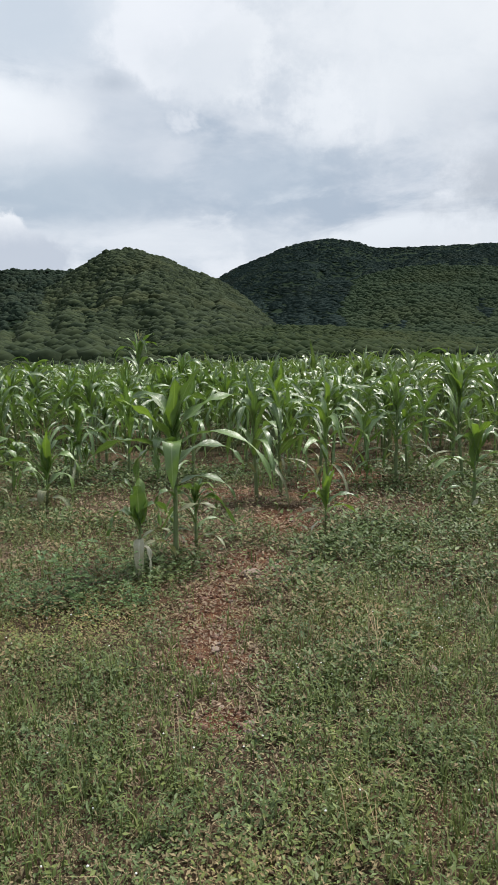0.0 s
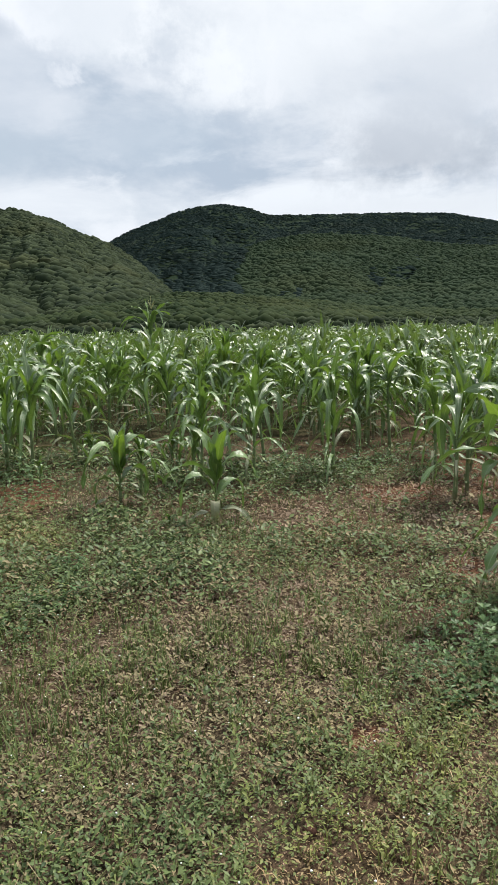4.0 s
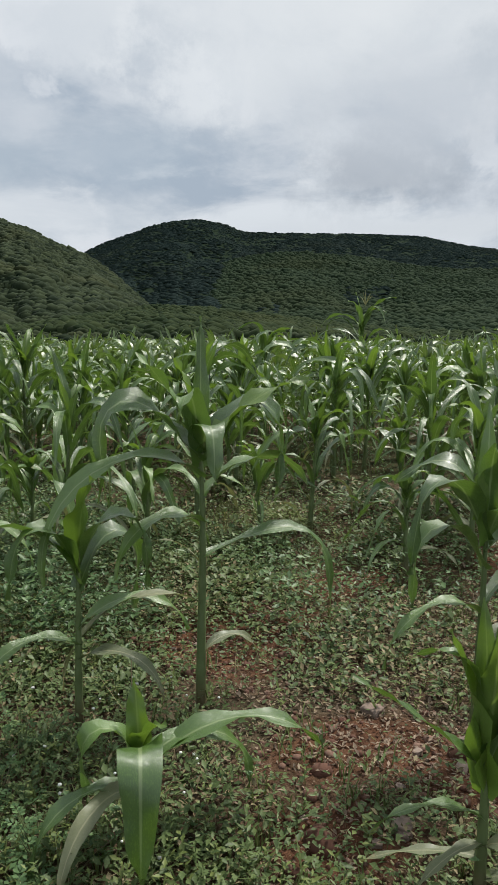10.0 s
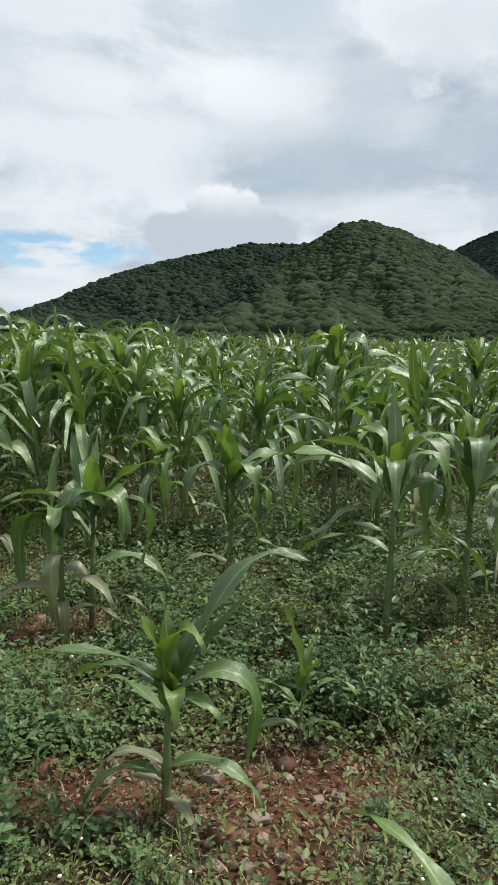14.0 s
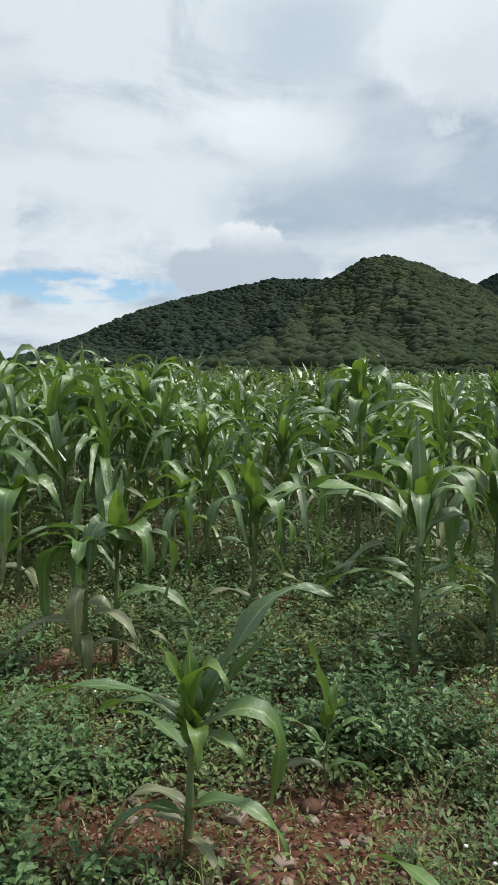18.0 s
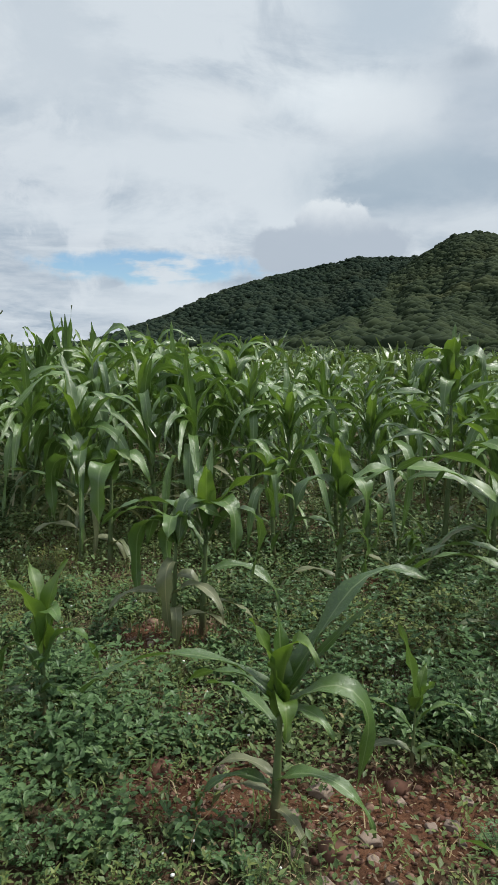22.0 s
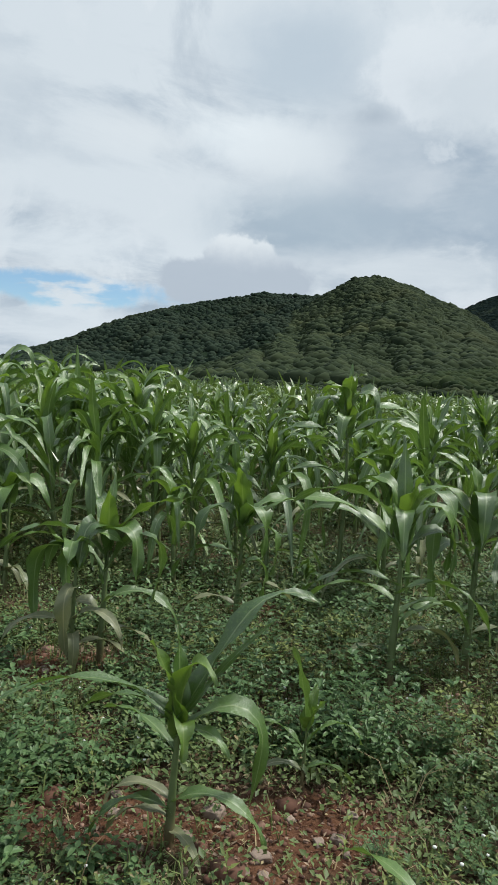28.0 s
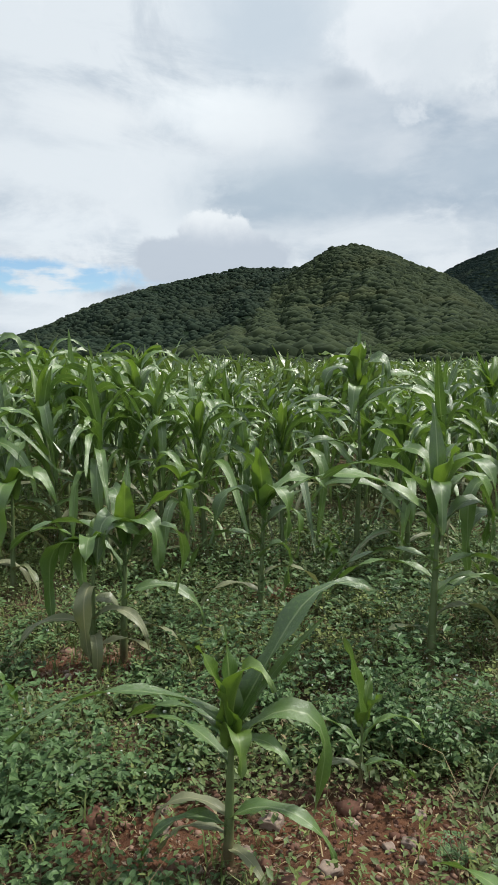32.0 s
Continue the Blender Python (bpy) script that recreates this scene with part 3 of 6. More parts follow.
def build_ground():
    segs = 600
    rings = np.concatenate([np.arange(0.4, 9.0, 0.09), np.geomspace(9.0, 3600, 110)])
    a = np.linspace(0, 2 * math.pi, segs, endpoint=False)
    r, t = np.meshgrid(rings, a, indexing="ij")
    x, y = 3.0 + r * np.sin(t), 1.0 + r * np.cos(t)
    verts = np.stack([x, y, ground_height(x, y)], -1).reshape(-1, 3)
    verts = np.concatenate([verts, [[3.0, 1.0, float(ground_height(3.0, 1.0))]]])
    i, j = np.meshgrid(np.arange(len(rings) - 1), np.arange(segs), indexing="ij")
    k = (j + 1) % segs
    quads = np.stack([i * segs + j, i * segs + k, (i + 1) * segs + k, (i + 1) * segs + j], -1).reshape(-1, 4)
    centre = len(verts) - 1
    hub = np.stack([np.full(segs // 2, centre), (np.arange(0, segs, 2) + 2) % segs, np.arange(0, segs, 2) + 1, np.arange(0, segs, 2)], -1)
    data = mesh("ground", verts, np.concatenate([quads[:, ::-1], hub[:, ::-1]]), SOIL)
    for name, values in (("bare", spots(verts[:, 0], verts[:, 1], BARE)), ("undergrowth", np.clip((verts[:, 1] - np.interp(verts[:, 0], (-6, -2, 0, 3, 6, 9, 14), (2.2, 3.2, 3.6, 3.6, 3.0, 2.4, 1.6))) / 1.6, 0, 1) * leafy(verts[:, 0], verts[:, 1]))):
        data.attributes.new(name, "FLOAT", "POINT").data.foreach_set("value", values.astype(np.float32))
    ob = new("ground", data)
    tagged(ob, "reddish-brown stony farm soil rising to green wooded hills", "ground", kind="structure")


build_ground()


# ---- woods on the hills ----
def icosphere(level):
    bm = bmesh.new()
    bmesh.ops.create_icosphere(bm, subdivisions=level, radius=1)
    v = np.array([p.co[:] for p in bm.verts])
    f = np.array([[p.index for p in face.verts] for face in bm.faces])
    bm.free()
    return v, f


def scatter(name, templates, faces, at, turn, size, material, label, category, squash=None, uvs=None, lean=None):
    """One joined mesh: each place takes one of the templates, turned and sized."""
    rng = np.random.default_rng(len(at))
    n, k = len(at), templates[0].shape[0]
    pick = rng.integers(0, len(templates), n)
    v = np.stack(templates)[pick]
    c, s = np.cos(turn)[:, None], np.sin(turn)[:, None]
    x, y, z = v[..., 0], v[..., 1], v[..., 2]
    w = np.stack([x * c - y * s, x * s + y * c, z if squash is None else z * squash[:, None]], -1) * np.asarray(size)[:, None, None]
    if lean is not None:
        w[..., :2] += w[..., 2:] * lean[:, None, :]
    w += np.asarray(at)[:, None, :]
    f = (faces[None] + (np.arange(n) * k)[:, None, None]).reshape(-1, faces.shape[1])
    u = None if uvs is None else np.tile(uvs, (n, 1))
    ob = new(name, mesh(name, w.reshape(-1, 3), f, material, u))
    return tagged(ob, label, category, kind="stuff")


def build_woods():
    rng = np.random.default_rng(4)
    for name, level, layer, count, near, far, left, right, small, big, material, label in (
        ("hill_woods", 1, 0, 11000, 165, 760, -20, 18, 1.9, 5.2, TREES, "dense olive-green scrub trees covering the pointed hill"),
        ("ridge_woods", 1, 1, 8000, 330, 990, -34, 4, 2.0, 4.6, TREES_SHADED, "scrub trees along the long ridge, cloud shade in their dark green"),
        ("far_hill_woods", 1, 2, 34000, 330, 1600, 2, 66, 2.6, 5.0, TREES_HAZED, "dense woods covering the far mountain, haze and cloud shade in their bluish colour"),
        ("spur_woods", 1, 3, 17000, 240, 960, 4, 72, 1.9, 4.4, TREES_SPUR, "green scrub woods on the spurs before the mountain"),
        ("foothill_scrub", 1, 4, 9000, 110, 420, -4, 50, 1.0, 2.6, TREES_LIGHT, "pale olive-green bushes on the low foothill"),
        ("valley_scrub", 1, None, 5000, 95, 340, -32, 66, 0.8, 1.9, TREES, "low olive-green scrub along the valley floor"),
    ):
        v, f = icosphere(level)
        f = f[v[f][:, :, 2].mean(1) > -0.62]
        templates = []
        for k in range(9):
            w = v.copy()
            lump = 0.7 + 0.6 * fbm(w[:, 0] * 1.9 + 5 * k, w[:, 1] * 1.9 + w[:, 2] * 2.3, 3, k)
            w *= lump[:, None]
            w[:, 2] = w[:, 2] * 0.72 + 0.3
            templates.append(w)
        n = count * 6
        b = np.radians(rng.uniform(left, right, n))
        r = near + (far - near) * rng.uniform(0, 1, n) ** 0.8
        x, y = r * np.sin(b), r * np.cos(b)
        heights, low = terrain_layers(x, y)
        z = np.maximum.reduce(heights) + low
        keep = z < 12 if layer is None else (heights[layer] >= np.maximum.reduce(heights) - 0.5) & (z > 0.6 + 3.5 * fbm(x * 0.02, y * 0.02, 3, 8)) & (fbm(x * 0.012, y * 0.012, 3, 21) + 0.25 * (z > 26) > (0.34 if layer == 0 else 0.2))
        keep &= ~((r < 325) & (r > 225) & (np.degrees(b) > 41))
        x, y, z, r = (q[keep][:count] for q in (x, y, z, r))
        size = rng.uniform(small, big, len(x)) * (0.6 + 0.7 * fbm(x * 0.03, y * 0.03, 2, 9))
        scatter(name, templates, f, np.stack([x, y, z], -1), rng.uniform(0, 6.28, len(x)), size, material, label, "woods", squash=rng.uniform(0.6, 1.1, len(x)) * (0.45 if layer == 2 else 1.0))


build_woods()


# ---- corn ----
def leaf_shape(length, width, rise, droop, turn=0.0, bend=1.5, segs=9, across=4, wave=0.0, sway=0.0, fold=0.35, twist=0.0):
    """A corn blade: it climbs at rise degrees from its base, bows by droop degrees, tapers to its tip; a negative bend folds it over at that share of its length. Returns verts, quads, uvs."""
    s = np.linspace(0, 1, segs + 1)
    if bend < 0:
        k_ = np.clip((s + bend + 0.26) / 0.52, 0, 1)
        e = np.radians(rise - droop * (0.12 * s + 0.88 * k_ * k_ * (3 - 2 * k_)))
    else:
        e = np.radians(rise - droop * s**bend)
    a = np.radians(turn + sway * s**1.5)
    step = length / segs
    d = np.stack([np.cos(e) * np.cos(a), np.cos(e) * np.sin(a), np.sin(e)], -1)
    line = np.concatenate([[[0, 0, 0]], np.cumsum((d[:-1] + d[1:]) / 2 * step, 0)])
    side = np.stack([-np.sin(a), np.cos(a), 0 * a], -1)
    up = np.cross(d, side)
    tw = np.radians(twist) * s[:, None] ** 1.3
    side, up = side * np.cos(tw) + up * np.sin(tw), up * np.cos(tw) - side * np.sin(tw)
    w = width * np.minimum(1, 0.5 + 2.2 * s) * np.clip(1 - s**2.6, 0.0, 1) + 0.0015
    u = np.linspace(-1, 1, across + 1)
    rip = wave * width * np.sin(s * 17 + turn)[:, None] * (u**2)[None] * np.sign(u)[None]
    lift_ = fold * (np.abs(u)[None] ** 1.2) * (0.5 * w)[:, None] * (1 - 0.7 * s)[:, None]
    verts = line[:, None] + side[:, None] * (0.5 * w[:, None] * u[None])[..., None] + up[:, None] * (lift_ + rip)[..., None]
    i, j = np.meshgrid(np.arange(segs), np.arange(across), indexing="ij")
    k = across + 1
    quads = np.stack([i * k + j, i * k + j + 1, (i + 1) * k + j + 1, (i + 1) * k + j], -1).reshape(-1, 4)
    uvs = np.stack([np.tile((u + 1) / 2, (segs + 1, 1)), np.tile(s[:, None], (1, k))], -1).reshape(-1, 2)
    return verts.reshape(-1, 3), quads, uvs


def tube(points, radii, sides=7):
    """A tapered round stem along points."""
    points, rings = np.asarray(points, float), []
    for p, r in zip(points, radii):
        a = np.linspace(0, 2 * math.pi, sides, endpoint=False)
        rings.append(np.stack([p[0] + r * np.cos(a), p[1] + r * np.sin(a), np.full(sides, p[2])], -1))
    n = len(points)
    i, j = np.meshgrid(np.arange(n - 1), np.arange(sides), indexing="ij")
    k = (j + 1) % sides
    quads = np.stack([i * sides + j, i * sides + k, (i + 1) * sides + k, (i + 1) * sides + j], -1).reshape(-1, 4)
    return np.concatenate(rings), quads


def stalk_mesh(top, thick, lean=0.02, seed=0):
    rng = np.random.default_rng(seed)
    z, pts, rad = -0.03, [], []
    count = 6
    for k in range(count):
        f = k / (count - 1)
        for dz, swell in ((0.0, 1.18), (0.012, 1.0), (top / count * 0.85, 0.93)):
            h = f * top * (count - 1) / count + dz - 0.02
            pts.append((lean * h * math.sin(3 * h), lean * h, h))
            rad.append(thick * (1 - 0.55 * f) * swell)
    v, q = tube(pts, rad)
    return mesh("stalk", v, q, STALK)


def whole_plant(leaves, stalk_top, thick, seed, tassel=False, label="", name="corn_plant", lean=0.02):
    """leaves: rows of height, turn, length, width, rise, droop, bend, kind, and for some the twist in degrees."""
    root = new(name)
    root.empty_display_size = 0.1
    part("stalk", stalk_mesh(stalk_top, thick, lean, seed), root)
    for h, turn, length, width, rise, droop, bend, kind, *more in leaves:
        width *= 1.0 if label.startswith(("grown", "young")) else 1.12
        v, q, uv = leaf_shape(length, width, rise, droop, turn, bend, 12, 4, 0.15, 18 * math.sin(seed + h * 40), 0.95 if kind == "y" and rise > 65 else 0.35, twist=more[0] if more else (70 if label.startswith(("grown", "young")) else 50) * math.sin(3 * seed + h * 57))
        v = v + np.array([lean * h * math.sin(3 * h), lean * h, h])
        part("leaf", mesh("leaf", v, q, {"g": LEAF, "y": LEAF_YOUNG, "d": LEAF_DRY, "w": LEAF_DEAD}[kind], uv), root, {"g": "", "y": "yellow-green young leaf", "d": "withered pale leaf", "w": "dead whitish leaf"}[kind])
    if tassel:
        rng = np.random.default_rng(seed)
        vs, qs, base = [], [], 0
        for k in range(7):
            a, out_ = rng.uniform(0, 6.28), (0.0 if k == 0 else rng.uniform(0.05, 0.14))
            pts = [(out_ * math.cos(a) * f, out_ * math.sin(a) * f, stalk_top - 0.02 + 0.26 * f - 0.9 * out_ * f * f) for f in (0, 0.35, 0.7, 1)]
            v, q = tube(pts, (0.004, 0.005, 0.004, 0.001), 5)
            vs.append(v)
            qs.append(q + base)
            base += len(v)
        part("tassel", mesh("tassel", np.concatenate(vs), np.concatenate(qs), TASSEL), root, "pale feathery tassel")
    return tagged(root, label, "corn plant", "maize plants in the field")


def random_leaves(height, rng, count):
    """Leaves in two opposite ranks, crowded towards the top: they climb close to the stalk, fold over and hang."""
    rows, plane_ = [], rng.uniform(0, 360)
    top = 0.68 * height
    for k in range(count):
        f = (k + 0.5) / count
        turn = plane_ + 180 * (k % 2) + rng.normal(0, 30)
        length = min(1.0, height * (0.50 + 0.24 * math.sin(math.pi * min(1, f + 0.1)))) * rng.uniform(0.8, 1.2)
        width = min(0.070, 0.056 * (0.55 + 0.5 * height)) * rng.uniform(0.65, 1.25)
        if f < 0.28:
            kind = "d" if rng.random() < 0.5 else "g"
            rows.append((top * (0.22 + 0.9 * f), turn, length * 0.8, width * 0.65, rng.uniform(25, 65), rng.uniform(110, 150), rng.uniform(0.8, 1.3), kind))
        else:
            bend = -rng.uniform(0.32, 0.62) if rng.random() < 0.7 else rng.uniform(0.9, 1.6)
            rows.append((top * (0.20 + 0.78 * f**0.9), turn, length, width, rng.uniform(56, 82), rng.uniform(115, 168), bend, "g"))
    for k in range(5):
        rows.append((top * (0.90 + 0.025 * k), plane_ + 95 * k + rng.normal(0, 25), height * rng.uniform(0.26, 0.40), 0.068 * (0.5 + 0.4 * height), rng.uniform(66, 86), rng.uniform(60, 160) if rng.random() < 0.75 else 15, rng.choice((-0.55, -0.68, 1.8, 2.4)), "y" if k in (0, 1, 3) and rng.random() < 0.8 else "g"))
    return rows, top


def variants(sizes, seed, label):
    made = []
    for k, h in enumerate(sizes):
        rng = np.random.default_rng(seed + k)
        rows, top = random_leaves(h, rng, int(round(6 + 6 * h)))
        made.append((h, whole_plant(rows, top, 0.012 + 0.008 * h, seed + k, tassel=False, label=label, lean=rng.uniform(-0.05, 0.05))))
    return made


# ---- the plants that stand nearest, each with its own leaves ----
# (rows: height, turn, length, width, rise, droop, bend, kind)
ONE_OFF = (
    ((-0.33, 2.79), 0.42, 0.017, "knee-high maize plant with arching leaves on bare stony soil", (
        (0.05, 320, 0.20, 0.030, 20, 60, 1.2, "d"), (0.14, 172, 0.30, 0.034, 40, 125, 1.1, "d"), (0.13, 350, 0.40, 0.046, 52, 135, 1.0, "g", 20), (0.10, 195, 0.34, 0.044, 52, 140, 1.0, "g", 20), (0.08, 182, 0.26, 0.036, 40, 120, 1.0, "d"), (0.30, 150, 0.36, 0.036, 30, 60, 1.2, "g"),
        (0.36, 8, 0.58, 0.060, 40, 142, -0.42, "g", 70), (0.40, 192, 0.66, 0.052, 44, 88, 1.0, "g", 30), (0.37, 178, 0.40, 0.048, 52, 112, 1.0, "g", 50), (0.38, 30, 0.42, 0.026, 55, 18, 1.2, "g", 60),
        (0.40, 24, 0.66, 0.080, 62, 95, -0.74, "g", 15), (0.38, 330, 0.34, 0.070, 85, 140, -0.72, "y", 10), (0.36, 205, 0.30, 0.066, 80, 25, 2, "y"), (0.33, 300, 0.22, 0.062, 70, 150, -0.5, "y"), (0.40, 120, 0.28, 0.056, 84, 15, 2, "g"), (0.32, 250, 0.22, 0.058, 82, 20, 2, "y"), (0.34, 350, 0.22, 0.045, 55, 120, 1.0, "g", 30))),
    ((0.04, 3.18), 0.26, 0.008, "small yellowish maize seedling on stony soil", (
        (0.07, 190, 0.2, 0.026, 45, 110, 1.2, "d"), (0.08, 350, 0.24, 0.03, 45, 130, 1.2, "g"), (0.14, 175, 0.24, 0.032, 58, 90, 1.4, "g"), (0.16, 0, 0.28, 0.036, 66, 150, 1.8, "g"),
        (0.22, 60, 0.17, 0.045, 78, 30, 2, "y"), (0.22, 200, 0.33, 0.05, 84, 22, 2, "g"), (0.23, 320, 0.15, 0.045, 66, 20, 2, "y"))),
    ((0.37, 4.12), 0.80, 0.022, "tall maize plant with several drooping leaves", (
        (0.16, 185, 0.36, 0.05, 40, 120, 1.0, "d"), (0.24, 15, 0.46, 0.05, 45, 130, 1.0, "d"), (0.42, 172, 0.62, 0.055, 40, 115, 1.0, "g"), (0.50, 190, 0.66, 0.06, 34, 105, 1.0, "g"), (0.46, 350, 0.60, 0.07, 50, 140, 1.0, "g"), (0.36, 20, 0.52, 0.06, 45, 120, 1.0, "g"),
        (0.60, 8, 0.62, 0.085, 66, 165, -0.45, "g"), (0.66, 170, 0.78, 0.08, 52, 90, 1.2, "g"), (0.72, 5, 0.62, 0.095, 70, 168, -0.42, "g"), (0.74, 200, 0.66, 0.085, 62, 105, 1.2, "g"), (0.70, 262, 0.50, 0.09, 72, 150, -0.5, "g"), (0.68, 85, 0.50, 0.09, 70, 150, -0.5, "g"), (0.76, 330, 0.55, 0.09, 68, 150, -0.55, "g"),
        (0.74, 290, 0.36, 0.10, 70, 30, 2, "y"), (0.79, 110, 0.44, 0.07, 85, 25, 2, "g"), (0.78, 150, 0.40, 0.07, 76, 90, -0.6, "g"), (0.78, 40, 0.36, 0.07, 80, 60, -0.7, "g"))),
    ((0.76, 4.41), 0.84, 0.022, "leafy tall maize plant with broad hanging dark leaves", (
        (0.20, 10, 0.46, 0.05, 45, 130, 1.0, "d"), (0.30, 190, 0.50, 0.055, 45, 130, 1.0, "g"), (0.44, 355, 0.62, 0.06, 50, 140, 1.0, "g"), (0.52, 185, 0.62, 0.085, 68, 168, -0.40, "g"), (0.60, 15, 0.66, 0.09, 68, 168, -0.45, "g"), (0.64, 200, 0.70, 0.10, 74, 170, -0.42, "g"), (0.68, 345, 0.66, 0.10, 70, 160, -0.48, "g"),
        (0.72, 175, 0.60, 0.095, 64, 140, -0.55, "g"), (0.76, 270, 0.56, 0.10, 74, 160, -0.48, "g"), (0.76, 30, 0.56, 0.09, 66, 110, 1.2, "g"), (0.80, 90, 0.5, 0.08, 76, 140, -0.55, "g"), (0.80, 300, 0.34, 0.09, 78, 25, 2, "y"), (0.82, 140, 0.38, 0.07, 82, 60, -0.7, "g"), (0.82, 10, 0.36, 0.07, 80, 30, 2, "g"))),
    ((-1.03, 3.96), 0.62, 0.019, "maize plant with broad pale drooping leaves", (
        (0.14, 350, 0.44, 0.045, 45, 130, 1.0, "d"), (0.22, 195, 0.46, 0.07, 60, 165, -0.35, "d"), (0.30, 10, 0.50, 0.06, 48, 135, 1.0, "g"), (0.40, 180, 0.58, 0.09, 66, 168, -0.42, "g"), (0.46, 0, 0.66, 0.085, 60, 165, -0.48, "g"), (0.50, 200, 0.62, 0.09, 64, 120, 1.1, "g"), (0.54, 340, 0.52, 0.10, 72, 165, -0.42, "g"),
        (0.56, 255, 0.46, 0.09, 74, 160, -0.45, "g"), (0.58, 20, 0.44, 0.085, 60, 60, 1.5, "y"), (0.58, 130, 0.40, 0.08, 72, 90, -0.6, "g"), (0.60, 290, 0.30, 0.085, 76, 30, 2, "y"), (0.60, 90, 0.36, 0.05, 84, 20, 2, "g"))),
    ((-1.13, 3.83), 0.54, 0.017, "smaller maize plant with broad pale leaves hanging limp", (
        (0.10, 10, 0.42, 0.045, 50, 140, 1.0, "d"), (0.16, 300, 0.34, 0.05, 60, 165, -0.25, "d"), (0.24, 350, 0.40, 0.05, 60, 150, 1.0, "d"), (0.48, 188, 0.62, 0.09, 76, 172, -0.30, "g", 75), (0.40, 268, 0.44, 0.075, 60, 165, -0.14, "d", 10), (0.50, 172, 0.34, 0.07, 70, 150, -0.45, "g", 60),
        (0.50, 280, 0.30, 0.10, 82, 150, -0.55, "g", 10), (0.50, 20, 0.36, 0.08, 74, 110, -0.55, "g", 40), (0.50, 330, 0.20, 0.08, 80, 60, -0.7, "y", 10), (0.50, 100, 0.22, 0.07, 80, 30, 2, "y"), (0.20, 200, 0.46, 0.045, 50, 140, 1.0, "d"))),
    ((-0.47, 4.55), 0.66, 0.019, "maize plant with one broad leaf folded straight down", (
        (0.16, 185, 0.44, 0.045, 45, 130, 1.0, "d"), (0.26, 0, 0.46, 0.05, 45, 135, 1.0, "d"), (0.36, 350, 0.48, 0.08, 62, 170, -0.32, "g"), (0.42, 188, 0.52, 0.065, 52, 140, 1.0, "g"), (0.50, 10, 0.5, 0.075, 60, 160, -0.42, "g"), (0.56, 195, 0.58, 0.11, 68, 150, -0.42, "g"), (0.60, 320, 0.52, 0.10, 74, 172, -0.40, "g"), (0.62, 30, 0.48, 0.085, 66, 120, 1.2, "g"),
        (0.62, 265, 0.40, 0.10, 76, 40, 2, "y"), (0.64, 130, 0.42, 0.08, 78, 120, -0.6, "g"), (0.64, 210, 0.38, 0.07, 80, 60, -0.7, "g"))),
    ((0.49, 2.30), 0.17, 0.013, "low maize plant with two long spread leaves among weeds", (
        (0.13, 138, 0.46, 0.048, 50, 88, 1.5, "g", 30), (0.15, 20, 0.60, 0.050, 50, 95, 1.4, "g", 35), (0.16, 80, 0.14, 0.045, 70, 60, 2, "y"), (0.14, 230, 0.5, 0.06, 36, 80, 1.4, "g"), (0.07, 320, 0.3, 0.045, 30, 90, 1.3, "d"))),
    ((-1.30, 3.02), 0.36, 0.014, "yellowish young maize plant half hidden in weeds", (
        (0.10, 200, 0.34, 0.045, 50, 140, 1.0, "d"), (0.14, 340, 0.36, 0.05, 55, 150, 1.0, "g"), (0.20, 190, 0.40, 0.06, 66, 150, -0.45, "g"), (0.24, 10, 0.40, 0.065, 70, 140, -0.5, "g"), (0.30, 250, 0.34, 0.075, 80, 40, 2, "y"), (0.30, 60, 0.36, 0.07, 84, 30, 2, "y"), (0.32, 150, 0.38, 0.065, 80, 60, -0.65, "y"), (0.32, 330, 0.32, 0.07, 78, 100, -0.6, "g"))),
    ((2.13, 2.32), 0.46, 0.017, "waist-high maize plant with a yellow-green heart", (
        (0.06, 320, 0.30, 0.035, 35, 120, 1.2, "d"), (0.12, 160, 0.30, 0.030, 15, 50, 1.2, "d"), (0.16, 190, 0.28, 0.030, 15, 70, 1.2, "d"), (0.14, 300, 0.36, 0.050, 60, 165, -0.25, "d"), (0.34, 158, 0.42, 0.045, 42, 10, 1.2, "g", 20), (0.22, 175, 0.34, 0.04, 36, 60, 1.2, "g", 30),
        (0.46, 150, 0.30, 0.050, 74, 100, -0.65, "g", 30), (0.48, 335, 0.62, 0.052, 58, 110, -0.36, "g", 20), (0.46, 345, 0.36, 0.055, 72, 130, -0.6, "g", 30), (0.46, 330, 0.48, 0.052, 88, 60, -0.7, "g", 60), (0.40, 20, 0.34, 0.05, 56, 130, -0.45, "g", 30),
        (0.28, 245, 0.44, 0.085, 85, 14, 2, "y"), (0.30, 335, 0.42, 0.080, 82, 18, 2, "y"), (0.28, 150, 0.42, 0.080, 82, 18, 2, "y"), (0.32, 80, 0.44, 0.070, 86, 10, 2, "y"), (0.34, 290, 0.34, 0.070, 76, 90, -0.7, "g"))),
    ((1.74, 3.39), 0.98, 0.020, "tall thin-stemmed maize plant with broad top leaves", (
        (0.20, 10, 0.36, 0.04, 55, 150, 1.0, "d"), (0.40, 182, 0.70, 0.038, 36, 128, 1.0, "d", 10), (0.58, 2, 0.86, 0.058, 18, 108, -0.52, "g", 65), (0.70, 195, 0.46, 0.06, 40, 130, 1.0, "g"), (0.86, 190, 0.86, 0.072, 50, 150, 0.9, "g", -65), (0.80, 8, 0.58, 0.075, 50, 110, 1.1, "g"), (0.92, 178, 0.64, 0.11, 52, 148, -0.60, "g", -65), (0.93, 5, 0.70, 0.105, 56, 150, -0.48, "g", 65), (0.90, 270, 0.44, 0.10, 70, 150, -0.5, "g"),
